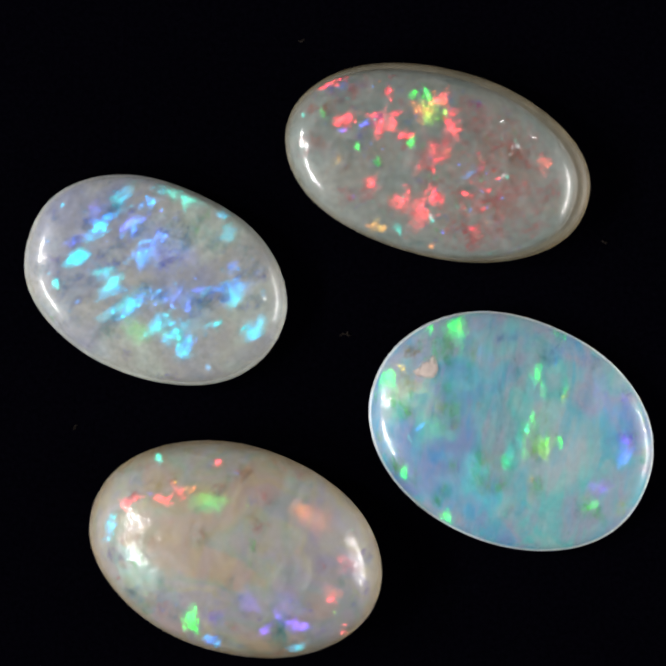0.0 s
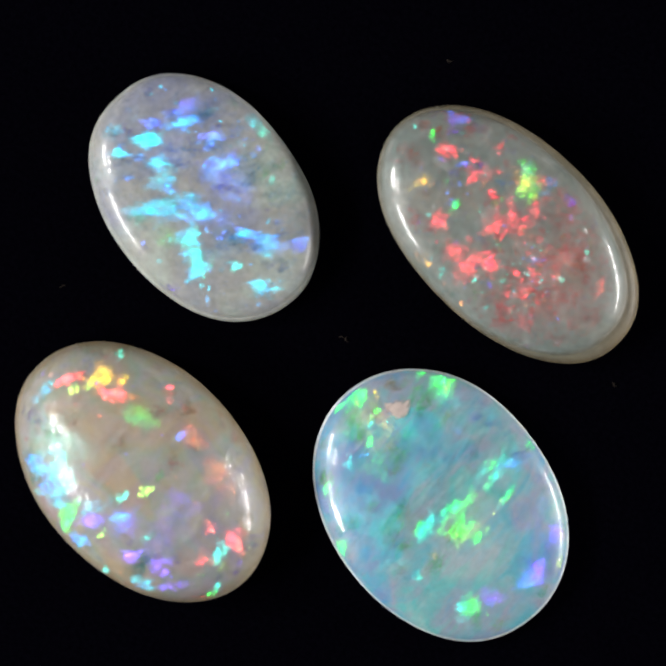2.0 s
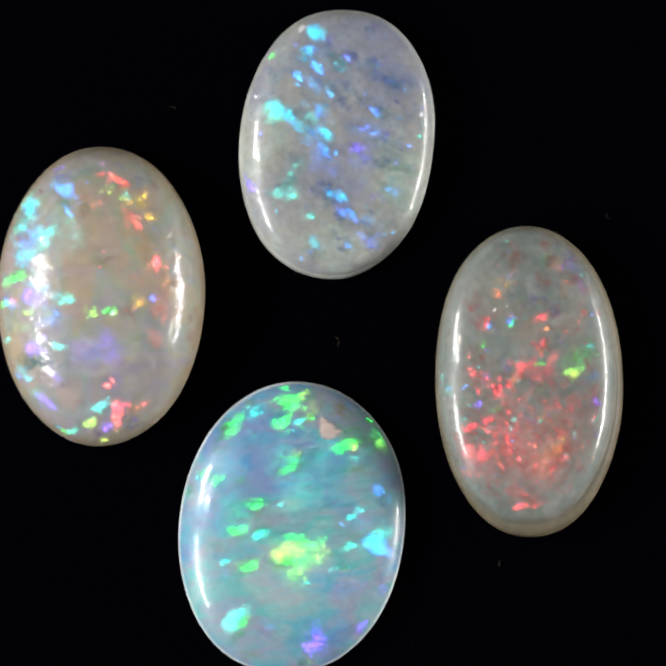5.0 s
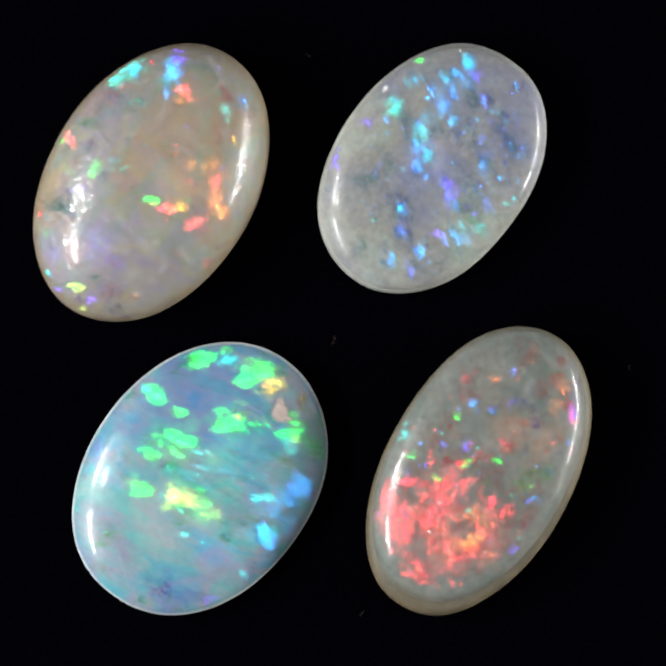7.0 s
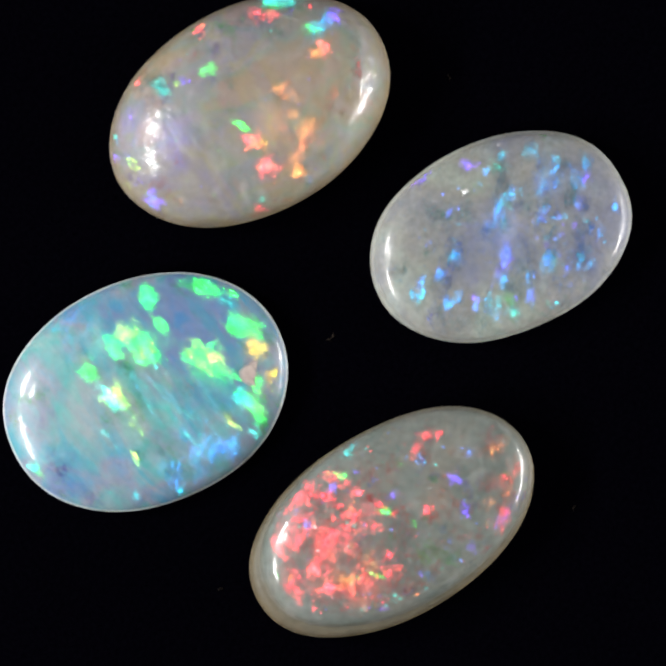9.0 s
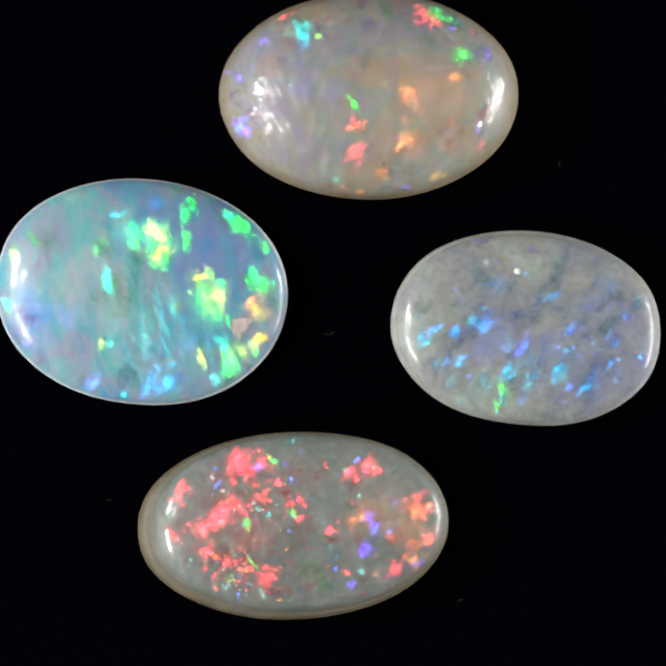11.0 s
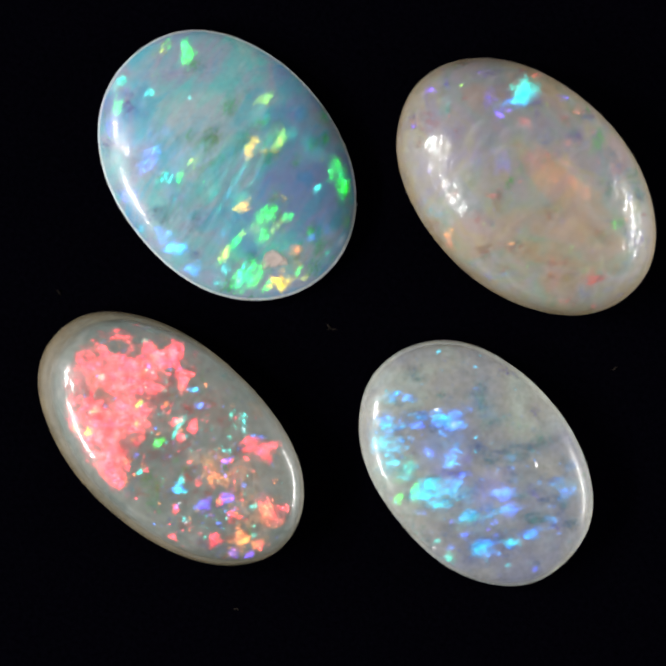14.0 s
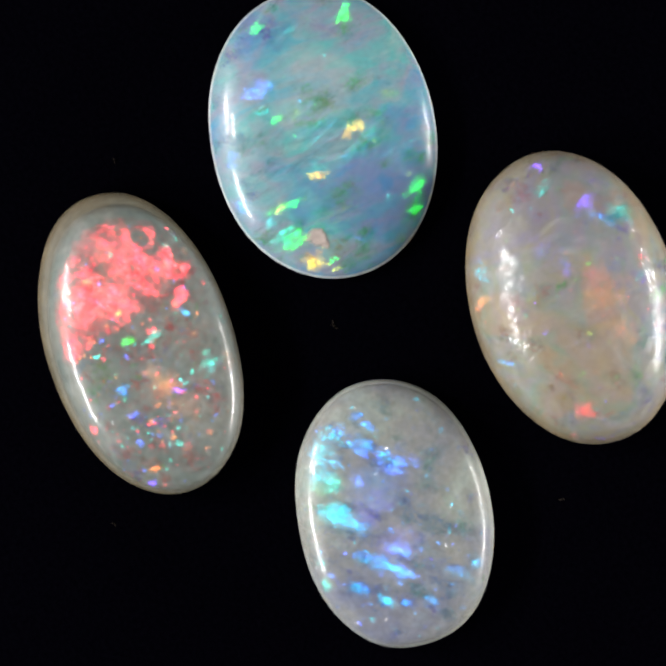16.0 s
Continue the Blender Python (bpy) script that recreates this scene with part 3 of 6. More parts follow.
red_opal.flashes(12.7, [
    (3.96, -1.17, 0.57, 0.25, 54, "red"), (4.50, -0.08, 0.14, 0.28, 19, "red"), (1.74, -2.33, 0.28, 0.35, 19, "red"), (0.93, -2.16, 0.17, 0.28, 19, "red"),
    (2.84, -0.14, 0.85, 0.14, 29, "red"), (2.31, -0.55, 0.28, 0.20, 39, "red"), (2.03, -1.02, 0.28, 0.25, 64, "redspark"), (1.72, -1.21, 0.85, 0.57, 19, "spark"),
    (1.31, -0.45, 0.85, 0.57, 19, "spark"), (-0.28, -0.86, 0.14, 0.20, 19, "red"), (-0.24, -0.32, 0.14, 0.11, 19, "red"), (2.59, 1.65, 0.31, 0.34, 19, "redspark"),
    (2.17, 1.57, 0.17, 0.11, 19, "green"), (1.05, 1.78, 0.42, 0.17, 44, "red"), (1.82, 1.30, 0.42, 0.07, -31, "red"), (1.53, -0.23, 0.13, 0.13, 19, "green"),
    (0.03, -1.53, 0.25, 0.11, 19, "blue"), (-1.92, -1.73, 0.17, 0.23, 19, "red"), (-2.61, -1.90, 0.23, 0.34, 19, "red")])
red_opal.flashes(12.7, [
    (-2.88, -1.77, 0.17, 0.17, 19, "red"), (-2.23, -2.14, 0.14, 0.11, 19, "blue"), (-1.17, -2.04, 0.11, 0.17, 19, "red"), (-2.73, 0.16, 0.20, 0.23, 19, "violet"),
    (-2.29, 0.84, 0.20, 0.23, 19, "violet"), (-1.42, 0.99, 0.14, 0.14, 19, "cyan"), (-3.20, 0.44, 0.20, 0.17, 19, "red"), (-2.03, -0.12, 0.50, 0.20, 29, "orange"),
    (-2.38, -0.62, 0.23, 0.31, 19, "coraldim"), (-4.26, -0.38, 0.57, 0.23, -1, "coral"), (-4.37, -0.94, 0.14, 0.20, 19, "red"), (-4.59, 0.56, 0.35, 0.20, 49, "coral"),
    (-3.99, 0.77, 0.23, 0.23, 19, "orange"), (-3.33, 1.45, 0.28, 0.14, -1, "red"), (-1.72, 1.56, 0.17, 0.11, 19, "red"), (-4.13, 1.39, 0.23, 0.11, 19, "violet"),
    (-2.25, 2.43, 0.14, 0.08, 19, "red"), (-2.48, 1.59, 0.57, 0.21, 19, "redspark"), (-1.56, 0.04, 0.35, 0.42, 19, "spark")])
red_opal.flashes(14.8, [
    (4.12, -1.13, 1.27, 0.25, 61, "red"), (4.32, 0.19, 0.31, 0.50, 49, "red"), (2.97, 0.13, 0.71, 0.50, 49, "red"), (1.99, 1.16, 0.57, 0.85, 49, "red"),
    (2.69, -0.84, 0.71, 0.42, 49, "red"), (1.06, 2.04, 0.42, 0.57, 49, "red"), (0.30, 2.23, 0.31, 0.23, 49, "red"), (2.46, -1.76, 0.57, 0.31, 29, "red"),
    (1.90, -2.31, 0.31, 0.20, -11, "red"), (1.01, -1.83, 0.23, 0.42, 49, "red"), (1.99, -0.80, 0.57, 0.35, 49, "redspark"), (2.90, 1.58, 0.17, 0.85, 49, "red"),
    (1.53, -0.03, 0.35, 0.57, 49, "red"), (1.85, 0.34, 0.31, 0.57, 49, "red"), (0.27, -0.63, 0.14, 0.17, 49, "red"), (-0.20, -0.42, 0.14, 0.11, 49, "red"),
    (0.15, 0.31, 0.13, 0.13, 49, "green")])
red_opal.flashes(14.8, [
    (-0.01, -0.30, 0.11, 0.14, 49, "teal"), (-1.29, 0.92, 0.11, 0.23, 49, "azure"), (-2.20, 0.83, 0.17, 0.17, 49, "blue"), (-1.85, -0.72, 0.16, 0.14, 49, "violet"),
    (-2.62, 0.35, 0.17, 0.20, 49, "red"), (-2.27, 2.38, 0.17, 0.08, 49, "red"), (-4.58, 1.10, 0.20, 0.11, 49, "violet"), (-4.15, 0.73, 0.17, 0.14, 49, "orange"),
    (-1.36, -0.36, 0.42, 0.57, 49, "orangedim"), (-2.65, -0.56, 1.13, 1.27, 49, "spark"), (-1.42, -2.82, 0.31, 0.28, 49, "orangedim"), (0.51, -1.77, 0.14, 0.14, 49, "azure"),
    (0.56, 1.45, 0.23, 0.14, 49, "orange"), (1.15, 0.29, 0.14, 0.11, 49, "lime"), (0.08, -0.75, 0.14, 0.11, 49, "teal"), (0.01, 1.45, 0.11, 0.08, 49, "teal")])
red_opal.flashes(16.6, [
    (1.67, 1.39, 1.03, 1.60, 63, "red"), (3.99, -0.45, 1.36, 0.66, 71, "red"), (2.23, -1.21, 1.07, 0.94, 71, "red"), (-1.27, -2.07, 0.14, 0.51, -89, "teal"),
    (0.19, 0.38, 0.16, 0.13, 71, "green"), (0.11, -0.65, 0.20, 0.20, 71, "teal"), (1.19, -1.84, 0.20, 0.29, 71, "red"), (-3.07, 0.72, 1.07, 0.57, 71, "spark"),
    (-2.19, 2.46, 0.23, 0.17, 71, "red"), (0.47, 2.09, 0.34, 0.37, 71, "red"), (-1.18, -0.37, 0.86, 0.86, 71, "orangedim")])
blue_opal.flashes(0.0, [
    (1.24, -1.25, 0.83, 0.71, 23, "cyan"), (1.84, -1.73, 0.34, 0.51, 23, "cyan"), (-0.67, 0.78, 0.37, 0.69, 13, "azure"), (-2.30, 0.72, 0.51, 0.16, 53, "cyan"),
    (-2.69, -0.31, 0.17, 0.36, 23, "cyan"), (-1.22, -0.63, 0.89, 0.20, -15, "cyan"), (-0.24, -0.99, 0.60, 0.26, 58, "azure"), (1.22, -0.10, 0.86, 0.54, 23, "blue"),
    (-2.04, 2.02, 0.14, 0.71, 23, "cyan"), (-0.05, 2.93, 0.60, 0.26, -2, "teal"), (1.55, 2.64, 0.19, 0.71, 38, "cyan"), (2.28, 1.43, 0.29, 0.26, 23, "blue"),
    (2.67, 0.50, 0.43, 0.51, 23, "cyan"), (3.80, -0.34, 0.46, 0.14, 13, "cyan"), (2.42, -0.56, 0.51, 0.13, 43, "cyan"), (-1.05, 2.36, 0.43, 0.20, 23, "azure")])
blue_opal.flashes(1.5, [
    (1.00, -1.24, 0.86, 0.60, 45, "cyan"), (1.85, -1.70, 0.29, 0.43, 45, "azure"), (-2.63, -0.31, 0.31, 0.36, 45, "cyan"), (-2.42, 0.80, 0.51, 0.17, 55, "azure"),
    (-0.62, -1.33, 0.60, 0.49, 45, "cyan"), (-1.31, 1.30, 0.34, 0.60, 45, "blue"), (2.52, -0.55, 0.17, 0.13, 45, "cyan"), (3.63, -0.25, 0.37, 0.23, 5, "cyan"),
    (2.43, 0.77, 0.74, 0.40, 45, "azure"), (-0.59, 3.01, 0.49, 0.20, 10, "teal"), (-1.37, -0.57, 0.23, 0.71, 30, "cyan"), (-3.00, -1.36, 0.14, 0.17, 45, "teal"),
    (0.20, 0.99, 0.86, 0.86, 45, "bluedim")])
blue_opal.flashes(3.5, [
    (-2.64, -0.30, 0.31, 0.40, 74, "cyan"), (-2.85, -1.28, 0.31, 0.20, 44, "cyan"), (-0.82, -1.72, 0.66, 0.17, 62, "cyan"), (0.13, -0.50, 0.66, 0.71, 74, "azure"),
    (1.50, -1.42, 0.29, 0.74, 74, "teal"), (-2.68, 1.35, 0.51, 0.34, 74, "blue"), (-0.40, 1.28, 0.46, 0.34, 74, "blue"), (1.82, 0.20, 0.46, 0.20, 74, "azure"),
    (3.44, -0.35, 0.16, 0.21, 74, "cyan"), (2.51, -0.60, 0.14, 0.11, 74, "teal"), (3.19, 1.58, 0.29, 0.29, 74, "blue"), (-1.77, -0.48, 0.20, 0.34, 74, "cyan"),
    (0.84, 0.93, 0.57, 0.71, 74, "bluedim"), (-1.08, 3.04, 0.14, 0.23, 74, "cyan")])
blue_opal.flashes(7.4, [
    (-1.86, -0.92, 0.35, 0.28, -11, "azure"), (-2.47, -1.00, 0.17, 0.35, -46, "azure"), (-2.63, -1.45, 0.20, 0.17, -46, "cyan"), (-3.58, -1.18, 0.31, 0.26, -46, "cyan"),
    (-3.02, -1.24, 0.23, 0.14, -46, "azure"), (-3.37, -0.63, 0.20, 0.20, -46, "violet"), (-2.03, -1.57, 0.14, 0.20, -46, "azure"), (-1.94, -2.27, 0.50, 0.09, -31, "cyan"),
    (-0.81, -2.23, 0.23, 0.45, -46, "teal"), (-1.65, -0.42, 0.23, 0.17, -46, "azure"), (-0.66, -0.95, 0.23, 0.35, -46, "teal"), (-0.19, -0.40, 0.26, 0.35, -46, "cyan"),
    (0.31, -0.52, 0.20, 0.20, -46, "azure"), (1.71, -2.81, 0.14, 0.57, -46, "violet"), (1.77, 0.00, 0.28, 0.17, -46, "azure")])
blue_opal.flashes(7.4, [
    (2.29, 0.39, 0.17, 0.31, -46, "blue"), (2.51, 1.29, 0.23, 0.28, -46, "azure"), (3.21, 1.47, 0.20, 0.28, -46, "blue"), (3.35, 0.72, 0.20, 0.11, -46, "azure"),
    (0.14, 0.79, 0.34, 0.23, -46, "violet"), (0.39, 1.04, 0.28, 0.20, -46, "violet"), (1.66, 1.46, 0.28, 0.20, -66, "violet"), (1.37, 2.17, 0.43, 0.14, -61, "azure"),
    (0.73, 2.44, 0.20, 0.14, -46, "teal"), (-2.65, -2.56, 0.14, 0.11, -46, "green"), (-2.84, 0.01, 0.14, 0.28, -46, "blue"), (-0.34, 1.91, 1.28, 0.99, -46, "bluespark"),
    (-1.04, 2.02, 0.14, 0.11, -46, "azure"), (-0.52, 2.72, 0.20, 0.09, -46, "teal")])
blue_opal.flashes(9.2, [
    (-1.96, -1.00, 0.50, 0.20, 11, "azure"), (-2.48, -1.31, 0.20, 0.28, -24, "azure"), (-1.96, -2.24, 0.35, 0.20, -24, "cyan"), (-1.13, -2.46, 0.26, 0.11, -4, "cyan"),
    (-2.69, -1.61, 0.20, 0.14, -24, "cyan"), (-0.61, -1.13, 0.35, 0.11, 6, "azure"), (-0.18, -0.86, 0.14, 0.35, -24, "azure"), (0.28, -0.52, 0.20, 0.11, -24, "azure"),
    (-3.54, -1.07, 0.26, 0.20, -24, "azure"), (-3.39, -0.67, 0.14, 0.20, -24, "violet"), (1.27, -1.42, 0.43, 0.17, 6, "blue"), (1.79, -0.02, 0.26, 0.14, -24, "azure"),
    (2.43, 0.31, 0.20, 0.26, -24, "azure"), (3.44, 0.65, 0.26, 0.13, -34, "cyan"), (2.55, 1.27, 0.31, 0.20, 6, "azure"), (1.16, 1.81, 0.31, 0.14, -54, "cyan")])
blue_opal.flashes(9.2, [
    (0.19, 0.69, 0.23, 0.43, -24, "blue"), (0.57, 1.37, 0.13, 0.31, -24, "azure"), (0.68, 2.49, 0.17, 0.14, -24, "teal"), (0.61, 1.98, 0.28, 0.43, -24, "greendim"),
    (-0.04, 2.27, 0.26, 0.20, -24, "blue"), (-1.05, 1.39, 0.34, 0.20, -4, "azure"), (-0.26, 1.59, 0.23, 0.11, 6, "azure"), (-2.39, 2.04, 0.23, 0.11, -9, "azure"),
    (-1.91, 1.54, 0.35, 0.28, -24, "bluespark"), (-2.73, 0.04, 0.20, 0.17, -24, "blue"), (-1.48, 0.42, 0.85, 0.85, -24, "bluespark"), (-3.07, 1.21, 0.17, 0.14, -24, "azure"),
    (-3.87, 0.63, 0.14, 0.14, -24, "azure"), (-0.41, -2.23, 0.14, 0.11, -24, "azure"), (0.09, -2.69, 0.35, 0.14, -64, "violet"), (1.79, -3.05, 0.57, 0.09, 11, "violet")])
blue_opal.flashes(12.4, [
    (3.57, 0.74, 0.23, 0.26, 23, "cyan"), (3.20, 0.35, 0.35, 0.07, 23, "azure"), (2.41, 0.40, 0.14, 0.35, 23, "azure"), (1.93, -0.11, 0.31, 0.14, 23, "cyan"),
    (1.52, -0.05, 0.26, 0.31, 63, "azure"), (2.89, 1.45, 0.14, 0.20, 23, "cyan"), (2.46, 2.04, 0.14, 0.26, 23, "cyan"), (1.98, 2.53, 0.14, 0.26, 23, "cyan"),
    (2.18, 1.31, 0.20, 0.28, 23, "azure"), (1.26, 1.85, 0.17, 0.35, 23, "cyan"), (0.52, 1.61, 0.43, 0.26, 23, "cyan"), (-0.21, 1.69, 0.31, 0.35, 23, "cyan"),
    (-0.13, 0.95, 0.20, 0.26, 23, "azure"), (-0.03, 0.53, 0.28, 0.20, 23, "blue"), (-1.14, 1.45, 0.37, 0.37, 23, "cyan"), (0.68, 2.14, 0.23, 0.17, 23, "green"),
    (0.80, 2.68, 0.23, 0.20, 23, "green"), (0.00, 2.47, 0.28, 0.14, 23, "blue")])
blue_opal.flashes(12.4, [
    (-0.55, -0.99, 0.31, 0.17, 23, "azure"), (-1.54, -0.10, 0.40, 0.17, 8, "blue"), (-2.33, 1.42, 0.40, 0.26, 53, "azure"), (-2.05, 1.85, 0.28, 0.14, 23, "azure"),
    (-1.56, 1.85, 0.17, 0.14, 23, "blue"), (-2.98, 0.22, 0.14, 0.14, 23, "azure"), (-2.23, -1.77, 0.20, 0.14, -22, "azure"), (-2.76, -1.61, 0.23, 0.14, 23, "azure"),
    (-3.17, -0.63, 0.11, 0.26, 23, "azure"), (-2.69, -1.04, 0.14, 0.09, 23, "blue"), (-1.87, -0.78, 0.20, 0.11, 23, "violet"), (-3.95, 0.82, 0.11, 0.14, 23, "blue"),
    (1.46, -1.38, 0.99, 0.43, 23, "bluedim"), (-1.75, 2.89, 0.17, 0.11, 23, "teal"), (-2.84, 0.98, 0.20, 0.11, 23, "azure"), (0.29, -1.72, 0.17, 0.17, 23, "violetdim"),
    (-1.66, 0.55, 0.85, 0.71, 23, "bluespark")])
blue_opal.flashes(14.7, [
    (0.26, 1.79, 0.78, 0.54, 42, "cyan"), (-0.09, 1.26, 0.31, 0.31, 57, "azure"), (1.31, 1.71, 0.35, 0.31, -83, "teal"), (2.72, 2.06, 0.20, 0.71, 57, "cyan"),
    (3.08, 1.32, 0.17, 0.35, 57, "azure"), (3.52, 0.69, 0.23, 0.26, 57, "azure"), (3.17, 0.41, 0.23, 0.14, 57, "azure"), (2.14, -0.01, 0.20, 0.26, 57, "azure"),
    (1.81, -0.39, 0.40, 0.31, 57, "azure"), (1.55, -0.14, 0.35, 0.31, 57, "blue"), (2.25, 0.68, 0.20, 0.17, 57, "blue"), (1.41, 0.96, 0.17, 0.26, 57, "blue"),
    (2.58, 1.06, 0.11, 0.11, 57, "cyan"), (-1.07, 1.30, 0.40, 0.28, -88, "azure"), (-1.23, -0.12, 0.23, 0.23, 57, "blue")])
blue_opal.flashes(14.7, [
    (-1.88, 0.05, 0.40, 0.34, 57, "blue"), (-1.63, 0.57, 0.17, 0.14, 57, "azure"), (-2.16, 1.58, 0.43, 0.23, 57, "azure"), (-2.77, 0.85, 0.20, 0.23, 57, "cyan"),
    (-2.93, 0.19, 0.17, 0.17, 57, "azure"), (-3.05, -0.71, 0.26, 0.20, -73, "azure"), (-2.17, -1.70, 0.20, 0.26, 57, "azure"), (-2.12, -2.41, 0.17, 0.34, 57, "azure"),
    (-0.21, -2.98, 0.14, 0.20, 57, "azure"), (-1.80, 2.79, 0.23, 0.20, 57, "teal"), (-1.09, 2.72, 0.11, 0.11, 57, "teal"), (-1.58, 2.48, 0.20, 0.14, 57, "blue"),
    (0.70, 0.24, 0.57, 0.85, 57, "violetdim"), (1.30, 2.22, 0.28, 0.35, 57, "greendim"), (2.10, 1.62, 0.26, 0.11, 57, "azure")])
blue_opal.flashes(16.2, [
    (0.36, 1.84, 0.63, 0.57, 64, "cyan"), (2.71, 1.82, 0.51, 0.89, 67, "cyan"), (1.44, 2.03, 0.69, 0.34, -81, "teal"),
    (1.99, -0.40, 0.89, 0.57, 59, "blue"), (-1.38, 0.98, 0.60, 0.37, 59, "azure"), (-1.92, 0.09, 0.29, 0.26, 79, "azure"), (-2.17, 1.64, 0.34, 0.19, 69, "azure"),
    (-2.75, 0.84, 0.16, 0.26, 79, "azure"), (-2.92, 0.18, 0.11, 0.13, 79, "azure"), (-2.12, -2.44, 0.26, 0.29, 79, "cyan"), (2.77, 0.61, 0.51, 0.80, 79, "azure"),
    (-1.91, 2.75, 0.14, 0.29, 79, "teal"), (-1.03, 0.18, 0.43, 0.34, 79, "blue"), (-1.48, -1.04, 0.57, 0.57, 79, "bluespark")])
green_opal.flashes(0.6, [
    (-3.16, 2.39, 0.31, 0.50, 30, "green"), (-3.04, 2.54, 0.11, 0.36, 30, "lime"), (-3.91, 2.12, 0.17, 0.14, 30, "green"), (-4.50, 0.04, 0.36, 0.28, 30, "green"),
    (-4.27, 0.50, 0.28, 0.17, -10, "yellow"), (-3.16, 0.00, 0.28, 0.26, 30, "limedim"), (0.18, 3.86, 0.36, 0.11, -5, "green"), (-0.12, 2.12, 0.31, 0.21, 30, "green"),
    (0.33, 1.72, 0.20, 0.20, 30, "green"), (1.10, 1.68, 0.11, 0.20, 30, "lime"), (0.38, 0.43, 0.64, 0.23, 80, "green"), (1.14, -0.03, 0.54, 0.28, 40, "lime"),
    (1.54, 0.29, 0.20, 0.20, 30, "green"), (0.22, -0.98, 0.28, 0.26, 30, "green"), (1.19, -1.23, 0.17, 0.14, 30, "yellow"), (1.44, -2.08, 0.20, 0.09, 10, "teal")])
green_opal.flashes(0.6, [
    (-2.78, -2.74, 0.20, 0.31, 30, "green"), (-0.91, -3.54, 0.31, 0.20, 5, "green"), (3.11, 2.53, 0.23, 0.40, 30, "violet"), (3.50, -0.54, 0.50, 0.31, 30, "violet"),
    (3.59, 1.41, 0.28, 0.28, 30, "violet"), (3.77, 0.69, 0.43, 0.28, 30, "blue"), (2.14, 2.62, 0.36, 0.57, 30, "blue"), (0.37, 2.98, 0.43, 0.50, 30, "azuredim"),
    (-1.86, 2.00, 0.50, 0.50, 30, "bluedim"), (3.39, -1.18, 0.40, 0.20, 30, "green"), (3.70, -1.99, 0.50, 0.20, 50, "limedim"), (3.97, 2.04, 0.11, 0.43, 30, "lime"),
    (-2.92, -1.10, 0.20, 0.11, 60, "azure"), (-0.98, -1.60, 1.28, 1.56, 30, "tealdim"), (-2.29, -1.06, 1.14, 0.85, 30, "greendim")])
green_opal.flashes(1.5, [
    (-3.17, 2.54, 0.51, 0.40, 55, "green"), (-4.64, -0.02, 0.46, 0.29, 45, "green"), (0.15, 1.97, 0.49, 0.60, 45, "teal"), (1.06, -0.05, 0.80, 0.34, 45, "green"),
    (0.31, 0.10, 0.91, 0.14, 73, "teal"), (0.31, -0.91, 0.34, 0.34, 45, "teal"), (1.06, 1.97, 0.20, 0.34, 25, "green"), (0.26, 3.81, 0.29, 0.11, 5, "green"),
    (3.13, 2.44, 0.31, 0.57, 20, "violet"), (3.74, 1.23, 0.31, 0.43, 45, "violet"), (-0.82, -3.61, 0.29, 0.17, 15, "green"), (3.29, -1.35, 0.31, 0.23, 45, "green"),
    (0.35, 2.68, 0.29, 0.20, 45, "blue"), (-3.28, 0.24, 0.57, 0.43, 45, "yellowdim")])
green_opal.flashes(3.5, [
    (-3.47, 0.68, 0.40, 0.63, 75, "pale"), (1.09, 0.20, 0.94, 0.54, 65, "green"), (0.35, 0.56, 0.86, 0.16, 81, "green"), (-3.95, 2.19, 0.26, 0.13, 75, "green"),
    (-3.23, 2.80, 0.34, 0.16, 45, "lime"), (0.32, -1.14, 0.31, 0.20, -85, "teal"), (0.34, 2.85, 0.46, 0.29, 75, "blue"), (-0.27, 2.88, 0.63, 0.23, 85, "teal"),
    (-2.53, 1.13, 1.43, 0.71, 75, "tealdim"), (3.72, 1.25, 0.37, 0.60, 55, "violet"), (-4.78, -0.84, 0.17, 0.09, -75, "green"), (1.63, 3.31, 0.14, 0.29, 75, "violet"),
    (-3.50, -0.23, 0.71, 0.43, -75, "limespark"), (3.26, -1.51, 0.34, 0.57, 75, "teal")])
green_opal.flashes(6.9, [
    (-3.12, -2.45, 0.40, 0.31, -80, "green"), (-3.79, -1.69, 0.45, 0.26, -40, "teal"), (-4.20, -0.53, 0.31, 0.40, -60, "green"), (-3.49, -0.78, 0.26, 0.20, -60, "green"),
    (-1.32, -2.74, 0.31, 0.23, -60, "green"), (-1.32, -3.31, 0.17, 0.20, -60, "teal"), (-2.15, -0.27, 0.43, 0.26, -35, "green"), (-2.50, -0.22, 0.20, 0.11, -60, "lime"),
    (-2.96, 1.32, 0.36, 0.20, -60, "green"), (-3.09, 1.70, 0.11, 0.28, -60, "lime"), (-2.70, 1.87, 0.17, 0.31, -60, "teal"), (-0.66, -1.30, 0.31, 0.20, -40, "green"),
    (-0.76, -0.54, 0.50, 0.14, -60, "teal")])
